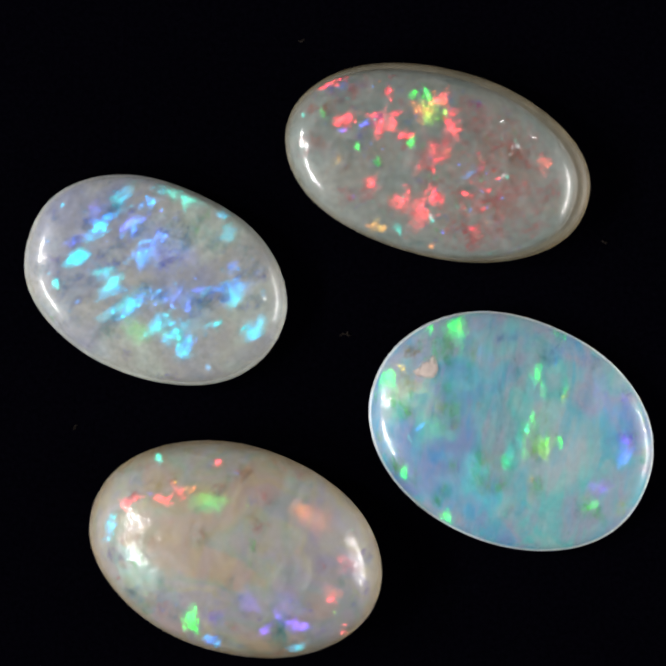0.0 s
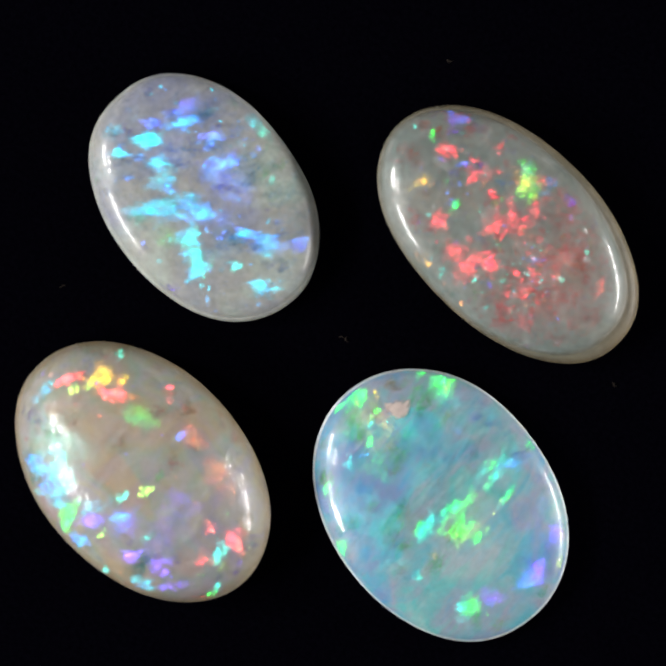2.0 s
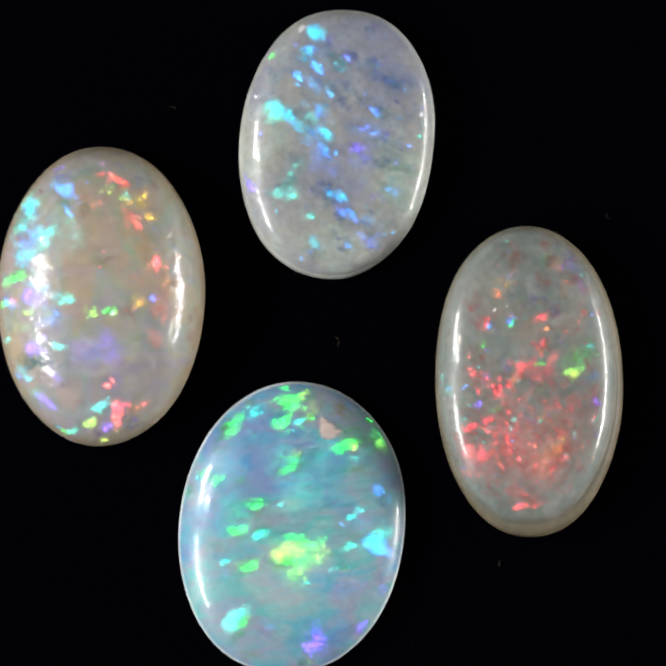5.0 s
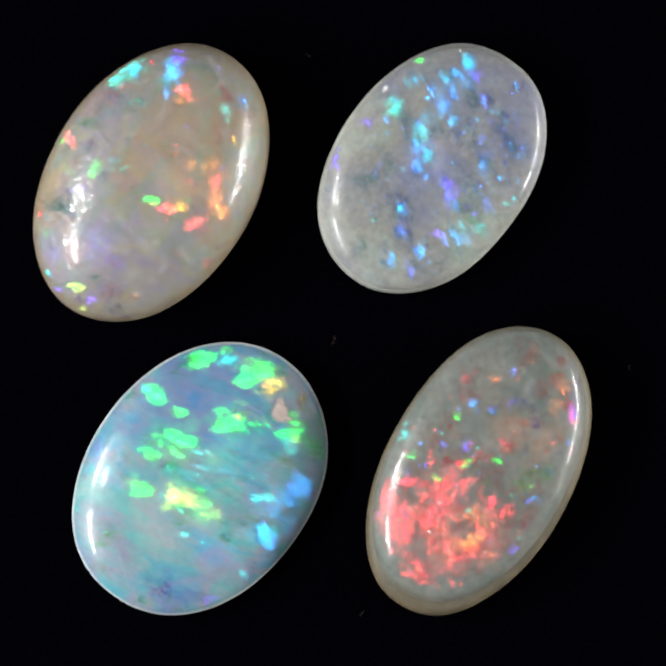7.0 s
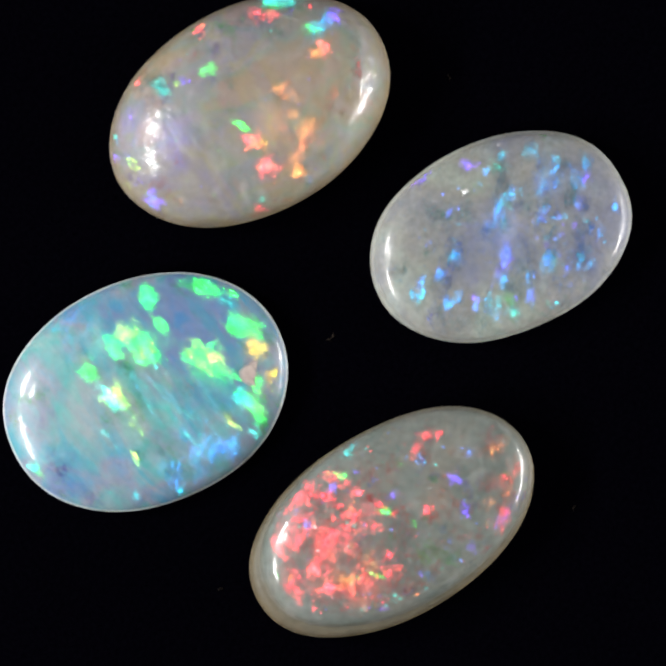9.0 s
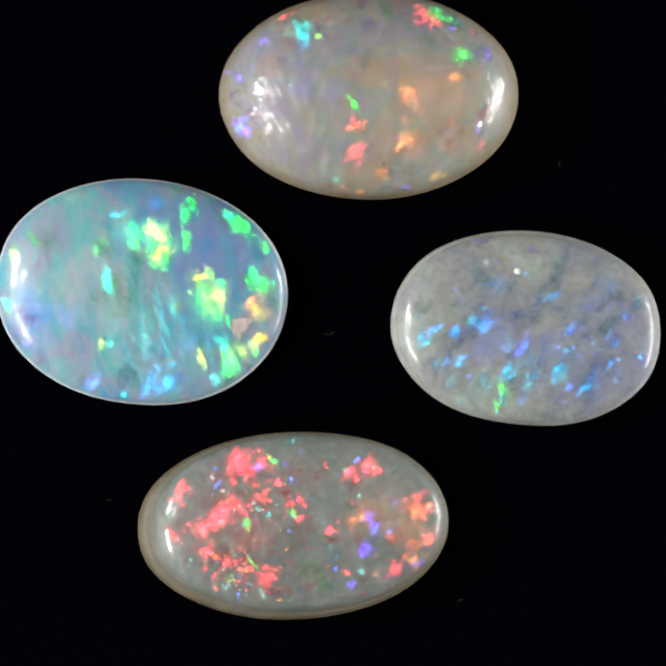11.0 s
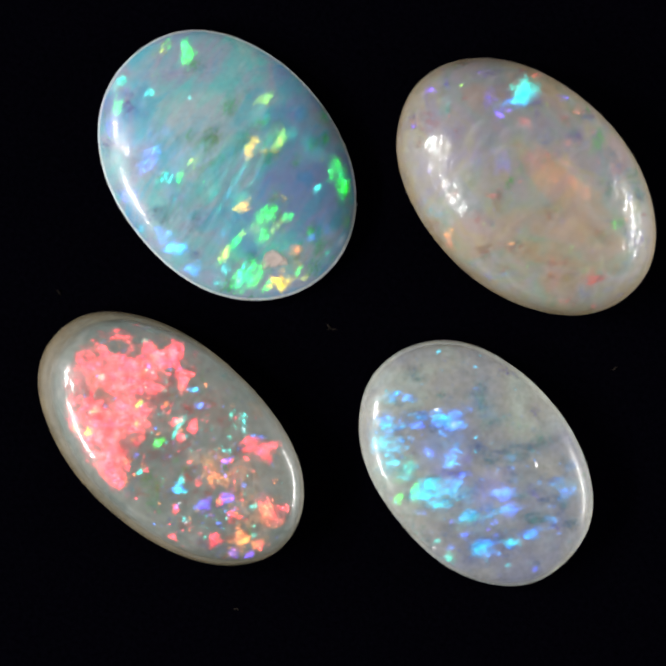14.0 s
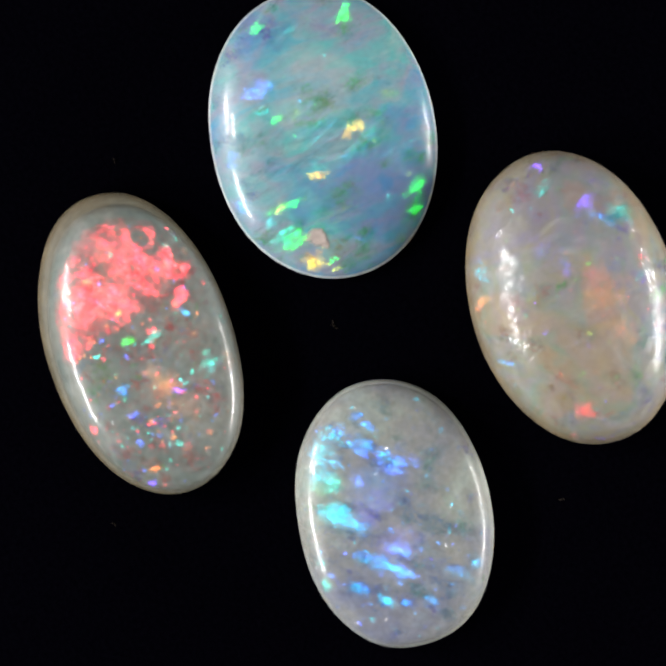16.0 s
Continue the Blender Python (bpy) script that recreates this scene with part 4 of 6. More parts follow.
green_opal.flashes(6.9, [
    (0.26, -1.92, 0.45, 0.14, -85, "green"), (1.37, -1.29, 0.26, 0.31, -60, "green"), (0.81, -0.14, 0.43, 0.37, -60, "lime"), (0.69, 0.93, 0.71, 0.26, 85, "lime"),
    (1.72, 0.70, 0.11, 0.14, -60, "teal"), (-1.63, 2.72, 0.28, 0.17, -40, "azure"), (-0.77, 2.06, 0.43, 0.14, -45, "teal"), (0.14, 2.91, 0.36, 0.28, -40, "azure"),
    (1.66, 3.11, 0.23, 0.11, -60, "cyan"), (-0.69, 2.93, 0.36, 0.43, -20, "azuredim"), (1.02, 1.93, 1.56, 1.14, -20, "azuredim"), (-3.59, -0.02, 0.43, 0.21, -60, "limedim"),
    (0.48, -0.00, 1.56, 0.99, -80, "greendim")])
green_opal.flashes(9.0, [
    (-3.18, -2.59, 0.40, 0.43, -23, "green"), (-4.07, -1.93, 0.26, 0.23, -23, "green"), (-3.98, -0.72, 0.74, 0.34, -13, "green"), (-2.33, -0.43, 0.83, 0.66, -23, "green"),
    (-0.43, -1.44, 0.60, 0.71, 17, "green"), (1.49, -1.49, 0.20, 0.46, -23, "green"), (0.35, -1.78, 0.20, 0.46, -23, "green"), (-4.01, 0.18, 0.37, 0.29, -23, "yellow"),
    (-2.64, 0.48, 0.46, 0.20, -23, "green"), (-2.97, 1.52, 0.31, 0.66, -23, "teal"), (-1.31, -2.93, 0.20, 0.43, -23, "green"), (1.10, -0.23, 0.20, 0.57, -3, "teal"),
    (-0.86, 1.55, 1.57, 0.86, -58, "tealstreak"), (-1.18, 2.62, 0.71, 0.57, -23, "azure"), (-1.43, -1.94, 0.17, 0.29, -23, "green")])
green_opal.flashes(12.7, [
    (4.30, -1.69, 0.40, 0.17, 63, "green"), (4.44, -0.89, 0.36, 0.26, 48, "lime"), (4.45, 0.88, 0.23, 0.23, 28, "teal"), (-0.54, -1.32, 0.37, 0.20, 48, "yellow"),
    (-0.47, -1.93, 0.36, 0.31, 28, "lime"), (-2.64, -2.82, 0.31, 0.17, 8, "teal"), (-3.16, -2.61, 0.64, 0.20, -22, "green"), (-2.09, -0.05, 0.36, 0.36, 28, "green"),
    (-2.69, -0.12, 0.26, 0.28, 28, "lime"), (-2.64, 0.55, 0.26, 0.23, 28, "green"), (-2.65, -0.50, 0.23, 0.14, 28, "green"), (0.93, 1.85, 0.26, 0.20, 28, "teal"),
    (-4.17, 1.19, 0.37, 0.28, 28, "yellow"), (-4.06, 0.36, 0.17, 0.14, 28, "yellow"), (-3.71, -0.01, 0.17, 0.20, 28, "orange"), (-4.02, 1.51, 0.14, 0.23, 28, "green"),
    (-3.20, 2.09, 0.36, 0.36, 28, "green")])
green_opal.flashes(12.7, [
    (-2.86, 2.67, 0.23, 0.14, 28, "teal"), (-2.25, 1.95, 0.36, 0.11, -72, "lime"), (-3.51, -0.71, 0.14, 0.11, 28, "green"), (-4.36, -0.75, 0.20, 0.11, -2, "teal"),
    (3.66, 2.15, 0.20, 0.14, 28, "violet"), (0.24, 3.49, 0.14, 0.23, 28, "cyan"), (-0.52, 3.09, 0.43, 0.36, 28, "azure"), (-1.12, 3.02, 0.43, 0.28, 28, "azure"),
    (1.32, 3.25, 0.28, 0.36, -12, "blue"), (-0.18, 1.83, 0.99, 1.28, 28, "tealstreak"), (-0.79, 0.23, 0.71, 1.28, 28, "tealstreak"), (-1.79, -0.93, 0.85, 1.28, 28, "limedim"),
    (-0.35, -3.07, 0.50, 0.28, 28, "bluedim"), (1.10, -2.47, 0.36, 0.11, 8, "cyan"), (-1.98, -0.71, 0.28, 0.09, -12, "yellow"), (0.39, -2.04, 0.85, 0.85, 28, "tealdim")])
green_opal.flashes(14.7, [
    (3.66, -1.31, 0.23, 0.34, 58, "green"), (4.38, -1.09, 0.14, 0.23, 58, "green"), (4.43, 0.98, 0.31, 0.20, 58, "teal"), (4.32, -1.72, 0.43, 0.07, 58, "green"),
    (3.52, 0.46, 0.14, 0.11, 58, "teal"), (0.90, -2.34, 0.34, 0.23, 58, "lime"), (-1.49, 0.52, 0.20, 0.23, 58, "yellow"), (0.98, 1.90, 0.20, 0.20, 58, "teal"),
    (-2.44, -2.58, 0.17, 0.28, 58, "green"), (-2.93, -2.69, 0.26, 0.57, 58, "green"), (-2.25, 1.84, 0.28, 0.17, -62, "lime"), (-3.14, 1.90, 0.57, 0.43, 58, "teal"),
    (-3.60, 1.85, 0.36, 0.23, 58, "green"), (-2.66, 2.26, 0.26, 0.23, 58, "teal"), (-4.31, 1.12, 0.34, 0.28, 58, "yellow"), (-4.03, 1.28, 0.14, 0.20, 58, "yellow")])
green_opal.flashes(14.7, [
    (-4.60, 0.38, 0.17, 0.14, 58, "lime"), (-3.71, -0.60, 0.14, 0.17, 58, "blue"), (-3.72, -1.27, 0.20, 0.36, 58, "bluedim"), (3.49, 2.28, 0.14, 0.28, 58, "violet"),
    (-1.97, 3.09, 0.28, 0.28, 58, "azure"), (-0.23, -0.95, 0.31, 0.20, 58, "limedim"), (0.81, 0.83, 0.23, 0.14, 58, "lime"), (0.17, -2.04, 0.85, 0.71, 58, "tealdim"),
    (-0.65, -2.54, 0.71, 0.99, 58, "tealdim"), (0.17, -0.70, 0.85, 1.56, 58, "tealstreak"), (-0.57, 0.78, 1.14, 0.85, 58, "tealdim"), (1.93, 1.55, 1.28, 1.14, 58, "azuredim"),
    (-2.14, 1.09, 0.14, 0.09, 58, "lime"), (-2.56, -1.83, 0.20, 0.11, 88, "teal"), (-4.31, 0.45, 0.14, 0.20, 58, "green")])
green_opal.flashes(16.0, [
    (-2.36, -2.84, 0.49, 0.26, -65, "green"), (-4.27, 1.07, 0.46, 0.26, 90, "yellow"), (-3.38, 1.56, 0.43, 0.49, 60, "green"),
    (-2.26, 1.72, 0.71, 0.20, -82, "green"), (3.79, 1.64, 0.23, 0.31, 80, "green"), (3.70, -1.42, 0.23, 0.34, -80, "green"), (-1.42, 0.33, 0.31, 0.20, 80, "yellow"),
    (0.68, 1.51, 0.21, 0.16, 80, "green"), (-0.33, -3.64, 0.16, 0.49, 80, "blue"), (1.74, 1.79, 0.51, 0.34, -70, "blue"), (-0.40, 3.20, 0.16, 0.46, 80, "blue"),
    (-0.03, -1.15, 0.51, 0.14, -75, "yellow"), (-0.89, -1.14, 1.57, 0.86, 80, "tealstreak"), (-3.07, -2.71, 0.37, 0.17, -80, "green")])
white_opal.flashes(0.0, [
    (-1.99, 1.58, 0.20, 0.17, 17, "orange"), (-4.19, -0.49, 0.10, 0.60, 5, "cyan"), (2.69, -1.66, 0.74, 0.21, 2, "violet"), (3.63, -0.36, 0.37, 0.37, 17, "coraldim"),
    (2.16, 1.95, 0.74, 0.57, 17, "orangedim"), (3.02, -2.47, 0.31, 0.10, 17, "teal"), (4.29, 1.27, 0.11, 0.51, 27, "violet"), (-3.38, 2.19, 0.23, 0.11, 37, "teal"),
    (-1.42, 1.43, 0.29, 0.36, 17, "greendim"), (0.14, -2.35, 0.46, 0.26, -3, "violetdim"), (4.40, -1.39, 0.37, 0.17, 47, "coral"), (0.12, -3.03, 0.34, 0.11, 2, "azure"),
    (-4.66, -1.23, 0.09, 0.43, 27, "cyan")])
white_opal.flashes(1.5, [
    (-3.78, 0.62, 0.43, 0.11, 49, "red"), (-2.42, 1.33, 0.66, 0.17, 49, "red"), (-4.12, -0.43, 0.40, 0.10, 84, "azure"), (-0.68, -2.60, 0.40, 0.46, 39, "green"),
    (0.22, -3.07, 0.37, 0.11, 1, "azure"), (1.78, -2.11, 0.21, 0.19, 39, "violet"), (3.54, -0.54, 0.23, 0.23, 39, "red"), (2.96, -2.43, 0.37, 0.14, 14, "cyan"),
    (3.84, 0.90, 0.17, 0.60, 29, "coral"), (-1.42, 2.70, 0.17, 0.13, 39, "red"), (4.31, 1.11, 0.14, 0.29, 39, "lime"), (-1.10, 1.30, 0.71, 0.57, 39, "greendim"),
    (2.07, 1.49, 0.71, 0.71, 39, "coraldim")])
white_opal.flashes(3.5, [
    (-1.99, -2.40, 0.74, 1.03, 59, "cyan"), (-2.73, -2.33, 0.26, 0.51, 69, "azure"), (-1.59, -1.78, 0.31, 0.40, 69, "teal"), (-3.94, 0.37, 0.57, 0.20, 69, "red"),
    (-3.23, 1.16, 0.77, 0.20, 44, "yellow"), (-2.57, 1.21, 0.46, 0.20, 69, "coral"), (-0.01, -2.25, 0.21, 0.31, 69, "violet"), (-0.55, -2.84, 0.43, 0.26, -81, "green"),
    (1.81, -2.12, 0.20, 0.29, 89, "violet"), (2.73, -1.33, 0.37, 0.43, 69, "violetdim"), (3.88, 0.83, 0.26, 0.49, 49, "coral"), (3.82, 0.08, 0.26, 0.17, 69, "teal"),
    (4.57, -0.98, 0.29, 0.10, 69, "green"), (0.56, 2.13, 0.29, 0.89, 69, "orangedim"), (-1.27, 2.57, 0.17, 0.31, 69, "coral"), (2.78, -2.58, 0.37, 0.20, 39, "azure")])
white_opal.flashes(7.4, [
    (-2.38, -2.56, 0.84, 0.20, -27, "teal"), (-2.91, -2.35, 0.35, 0.17, -27, "cyan"), (-3.47, -1.18, 0.31, 0.39, -52, "azure"), (-2.86, -1.05, 0.17, 0.31, -52, "azure"),
    (-3.05, -0.13, 0.31, 0.20, -52, "coraldim"), (0.24, -2.77, 0.20, 0.14, -52, "coral"), (0.78, -1.58, 0.35, 0.22, -7, "limedim"), (1.03, -2.45, 0.35, 0.42, -52, "greendim"),
    (3.22, -2.06, 0.28, 0.56, -52, "greendim"), (1.45, -1.81, 0.22, 0.14, -52, "violet"), (0.35, -3.17, 0.14, 0.11, -52, "green"), (0.58, 0.60, 0.20, 0.08, -52, "lime"),
    (0.17, 1.35, 0.17, 0.31, -52, "yellow")])
white_opal.flashes(7.4, [
    (-0.69, 1.30, 0.17, 0.49, -52, "coraldim"), (-1.11, 1.94, 0.20, 0.31, -52, "coral"), (-0.46, 2.37, 0.31, 0.25, -52, "orange"), (0.50, 2.06, 0.42, 0.22, -52, "coraldim"),
    (1.27, 3.12, 0.25, 0.20, -12, "red"), (4.24, -0.18, 0.17, 0.22, -52, "lime"), (4.36, 0.36, 0.20, 0.14, -52, "violet"), (4.84, 0.24, 0.22, 0.10, -82, "lime"),
    (4.37, -1.24, 0.13, 0.11, -52, "cyan"), (4.59, -0.62, 0.22, 0.31, -52, "violetdim"), (-0.57, 3.18, 0.14, 0.25, -52, "azure"), (-3.21, 1.09, 0.14, 0.56, -52, "teal"),
    (-3.89, 1.27, 0.20, 0.28, -52, "azure")])
white_opal.flashes(9.0, [
    (-3.31, -1.24, 0.54, 0.31, 6, "cyan"), (-3.96, -1.32, 0.29, 0.31, -29, "violet"), (-2.58, -2.66, 0.63, 0.11, -24, "teal"), (0.66, -1.69, 0.46, 0.26, -7, "green"),
    (-1.23, 1.08, 0.66, 0.66, -29, "orangedim"), (0.40, 1.07, 0.34, 0.26, -29, "coral"), (0.45, 2.03, 0.46, 0.23, -29, "coral"), (-0.42, 2.68, 0.31, 0.23, -29, "orange"),
    (0.53, 0.43, 0.26, 0.09, -69, "green"), (-3.15, -0.54, 0.23, 0.29, -29, "coral"), (0.18, -3.14, 0.29, 0.17, 1, "coral"), (4.76, -0.79, 0.11, 0.20, -29, "violet"),
    (-1.54, 1.99, 0.43, 0.43, -29, "coraldim"), (4.39, -1.40, 0.10, 0.10, -29, "teal")])
white_opal.flashes(12.4, [
    (2.16, -2.03, 0.53, 0.20, 32, "teal"), (2.24, -1.81, 0.35, 0.11, 17, "cyan"), (2.12, -1.45, 0.28, 0.13, 17, "azure"), (1.72, -1.82, 0.17, 0.08, 17, "lime"),
    (3.54, -1.74, 0.17, 0.11, 17, "violet"), (4.32, -0.49, 0.17, 0.20, 17, "violet"), (4.35, 1.07, 0.22, 0.20, 17, "cyan"), (4.07, 1.27, 0.20, 0.14, 17, "violet"),
    (2.78, -2.60, 0.35, 0.14, 17, "coral"), (-1.73, -2.32, 0.28, 0.22, -13, "red"), (-1.13, -2.57, 0.31, 0.14, -13, "coraldim"), (-2.31, -2.58, 0.63, 0.11, -13, "green"),
    (-2.75, -2.10, 0.14, 0.08, 17, "violet"), (-3.43, -1.97, 0.11, 0.11, 17, "red"), (-2.93, -1.08, 0.34, 0.20, 37, "green"), (-3.36, -1.58, 0.17, 0.14, 17, "teal")])
white_opal.flashes(12.4, [
    (-2.84, -0.42, 0.28, 0.20, 17, "orange"), (-1.24, 0.34, 0.22, 0.17, 17, "orange"), (-1.45, 1.01, 0.17, 0.42, 17, "orangedim"), (-1.17, 1.76, 0.63, 0.14, 27, "orange"),
    (-2.67, 0.92, 0.17, 0.42, 17, "coraldim"), (0.69, 1.24, 0.17, 0.14, 17, "coral"), (-3.60, 1.29, 0.20, 0.20, 17, "violet"), (-3.70, 1.85, 0.35, 0.11, 27, "coral"),
    (-4.07, -1.66, 0.14, 0.25, 17, "coral"), (-4.53, -0.92, 0.11, 0.42, 17, "violet"), (-3.90, -1.01, 0.14, 0.35, 17, "violet"), (0.35, 3.27, 0.17, 0.10, 17, "orange"),
    (-1.17, 3.16, 0.20, 0.11, 17, "violet"), (-0.38, -0.28, 0.20, 0.22, 17, "limedim"), (-2.31, 2.80, 0.39, 0.11, 17, "yellow")])
white_opal.flashes(14.6, [
    (2.34, -2.05, 0.48, 0.35, 52, "teal"), (2.15, -2.00, 0.37, 0.25, 52, "cyan"), (2.35, -1.52, 0.42, 0.20, 52, "azure"), (2.34, -1.07, 0.31, 0.17, 52, "violet"),
    (3.77, -1.57, 0.31, 0.07, 52, "violet"), (1.16, -2.92, 0.17, 0.17, 52, "violet"), (0.61, -2.93, 0.11, 0.20, 52, "coral"), (2.40, -2.82, 0.20, 0.07, 52, "coral"),
    (4.24, 1.10, 0.22, 0.28, 52, "coraldim"), (0.59, 3.17, 0.20, 0.20, 52, "orange"), (1.23, 2.97, 0.14, 0.22, 52, "orangedim"), (-1.24, 3.12, 0.17, 0.20, 52, "violet")])
white_opal.flashes(14.6, [
    (1.62, -1.31, 0.35, 0.28, 52, "coraldim"), (-0.05, -1.96, 0.35, 0.25, 52, "coraldim"), (0.05, -1.15, 0.84, 0.84, 52, "orangedim"), (-1.04, -1.18, 0.56, 0.84, 52, "orangedim"),
    (1.32, 0.00, 0.56, 0.84, 52, "violetdim"), (-2.59, 0.04, 0.22, 0.28, 52, "orangedim"), (-3.78, 0.80, 0.31, 0.14, 52, "coral"), (-3.83, 1.19, 0.28, 0.20, 52, "violetdim"),
    (-4.44, 1.32, 0.22, 0.07, 52, "coral"), (-2.64, -2.07, 0.14, 0.20, 52, "violet"), (-3.17, -1.38, 0.11, 0.20, 52, "orange"), (-3.51, 2.01, 0.14, 0.07, 52, "red")])
white_opal.flashes(16.0, [
    (3.74, 0.13, 0.21, 0.26, 74, "teal"), (2.32, -2.36, 0.49, 0.17, 32, "teal"), (1.73, 2.79, 0.13, 0.54, 79, "cyan"), (2.93, -1.16, 0.26, 0.37, -76, "violet"),
    (0.07, -2.15, 0.20, 0.23, 74, "teal"), (-1.55, -1.31, 0.46, 0.63, 74, "orangedim"), (-1.35, 2.94, 0.31, 0.11, 44, "azure"), (0.74, 3.08, 0.17, 0.20, 74, "orange"),
    (4.57, 0.03, 0.20, 0.14, 74, "violet"), (0.60, -2.38, 0.14, 0.26, 74, "red"), (0.73, -0.64, 0.86, 1.14, 74, "coraldim"), (-3.68, 0.80, 0.43, 0.23, -86, "coral"),
    (-4.78, 0.37, 0.31, 0.11, 74, "violet")])
green_opal.flashes(0.6, [
    (-2.81, -0.93, 1.71, 1.57, 23, "greendim"), (-3.29, -0.36, 1.14, 0.86, 23, "limedim"), (3.25, 0.90, 1.00, 2.14, 23, "bluedim"), (0.05, -2.50, 1.71, 1.14, 23, "tealdim")])
green_opal.flashes(3.2, [
    (0.96, -0.08, 0.43, 0.31, 67, "green"), (1.50, 0.47, 0.50, 0.26, 67, "lime"), (1.09, 0.41, 0.28, 0.14, 67, "green"), (0.35, 0.49, 0.78, 0.10, 75, "green"),
    (0.29, 2.20, 0.71, 0.23, -78, "teal"), (-0.07, 2.81, 0.50, 0.17, -83, "teal"), (0.26, -1.02, 0.28, 0.20, 67, "teal"), (0.34, 2.88, 0.31, 0.20, 67, "azure"),
    (0.35, 3.26, 0.20, 0.14, 67, "blue"), (1.61, 3.35, 0.11, 0.36, 67, "blue"), (2.99, 2.77, 0.11, 0.36, 67, "violet"), (3.74, 1.23, 0.31, 0.57, 67, "violet"),
    (3.31, -1.28, 0.20, 0.43, 67, "green"), (-3.44, 2.68, 0.50, 0.17, 27, "green"), (-3.94, 2.19, 0.20, 0.11, 67, "green")])
green_opal.flashes(3.2, [
    (-3.12, 2.70, 0.31, 0.14, 47, "lime"), (-4.79, -0.76, 0.20, 0.11, 67, "green"), (-4.48, -0.20, 0.11, 0.28, 67, "lime"), (-4.06, 0.24, 0.36, 0.57, 67, "limedim"),
    (-3.06, 0.06, 0.20, 0.43, 67, "yellowdim"), (-3.62, -0.17, 0.14, 0.14, 67, "teal"), (-2.77, 2.24, 0.99, 0.57, 67, "tealdim"), (-1.54, 2.97, 0.64, 0.57, 67, "azuredim"),
    (-0.80, -2.27, 1.28, 1.99, 67, "tealdim"), (-1.56, -0.41, 1.28, 1.56, 67, "tealdim"), (1.36, -2.09, 0.11, 0.17, 67, "teal"), (3.28, -0.42, 0.36, 0.23, 67, "azuredim"),
    (1.09, 1.72, 0.36, 0.11, -83, "teal"), (-3.01, -1.66, 0.20, 0.17, 67, "teal")])
green_opal.flashes(7.0, [
    (-0.56, -1.14, 2.00, 1.71, -53, "greendim"), (-0.67, 2.55, 1.29, 1.57, -53, "azuredim"), (1.24, -2.82, 1.29, 1.71, -53, "azuredim")])
green_opal.flashes(9.0, [
    (-1.61, -0.93, 2.29, 1.29, -43, "greendim"), (-1.03, 2.24, 2.00, 1.14, -43, "azuredim")])
green_opal.flashes(12.8, [
    (-1.51, -0.18, 1.29, 2.14, 28, "limedim"), (-0.65, 1.88, 1.86, 1.43, 28, "azuredim"), (3.14, 0.79, 1.29, 1.57, 28, "violetdim")])
green_opal.flashes(15.0, [
    (1.62, 0.43, 1.71, 1.71, 58, "azuredim"), (-0.66, -1.85, 1.71, 1.71, 58, "tealdim"), (-2.68, 1.11, 1.57, 0.86, 58, "greendim")])
blue_opal.flashes(0.6, [
    (0.40, 1.11, 1.71, 1.57, 23, "bluedim"), (0.26, -1.89, 0.86, 0.71, 23, "greendim"), (1.18, -0.74, 1.57, 1.14, 23, "cyandim")])
blue_opal.flashes(3.2, [
    (-0.50, 0.42, 1.57, 2.00, 74, "bluedim"), (0.42, -1.04, 1.00, 1.71, 74, "cyandim")])
blue_opal.flashes(8.5, [
    (-0.88, 0.12, 2.14, 1.71, -24, "bluedim"), (-2.36, -1.10, 1.57, 1.00, -24, "azuredim")])
blue_opal.flashes(12.6, [
    (0.31, 0.47, 2.14, 1.43, 27, "bluedim"), (-0.52, 1.49, 1.57, 0.86, 27, "cyandim")])
blue_opal.flashes(15.2, [
    (1.62, 1.07, 1.57, 2.14, 67, "azuredim"), (0.02, 0.19, 1.71, 1.57, 67, "violetdim")])
red_opal.flashes(2.5, [
    (0.29, -0.47, 1.57, 1.57, 52, "coraldim")])
red_opal.flashes(7.0, [
    (-2.09, 0.52, 1.29, 2.00, -61, "orangedim"), (2.16, -0.08, 2.14, 1.57, -61, "coraldim")])
red_opal.flashes(8.7, [
    (-3.89, 0.67, 0.86, 1.57, -32, "coraldim")])
red_opal.flashes(12.2, [
    (-3.36, -0.38, 1.29, 1.14, 19, "orangedim"), (2.10, 0.01, 2.00, 1.43, 19, "coraldim")])
red_opal.flashes(16.0, [
    (1.90, -0.38, 0.86, 0.86, 57, "red"), (1.93, 0.46, 1.00, 1.00, 57, "red"), (2.31, 1.57, 0.51, 1.29, 47, "red"), (-1.82, -0.85, 1.14, 1.57, 57, "orangedim")])
white_opal.flashes(3.5, [
    (1.67, -0.91, 1.86, 1.43, 69, "violetdim"), (1.22, 1.87, 0.71, 2.14, 69, "coraldim"), (-2.23, -1.07, 0.86, 1.29, 69, "tealdim")])
white_opal.flashes(9.2, [
    (3.24, -1.17, 1.57, 1.43, -29, "violetdim"), (-1.07, 1.08, 1.57, 1.43, -29, "orangedim")])
white_opal.flashes(12.5, [
    (-1.92, -0.20, 1.71, 1.57, 22, "orangedim"), (1.93, -0.21, 1.43, 1.43, 22, "violetdim"), (-1.88, 1.66, 1.86, 0.71, 12, "coraldim")])
white_opal.flashes(15.0, [
    (-0.67, -1.29, 1.29, 1.57, 52, "orangedim"), (1.66, 0.51, 1.14, 1.57, 52, "violetdim")])
white_opal.flashes(0.5, [
    (2.16, 1.95, 1.00, 0.86, 17, "orangedim"), (-2.83, -1.71, 1.29, 1.29, 17, "tealdim"), (1.69, -1.34, 1.43, 0.86, 17, "violetdim")])
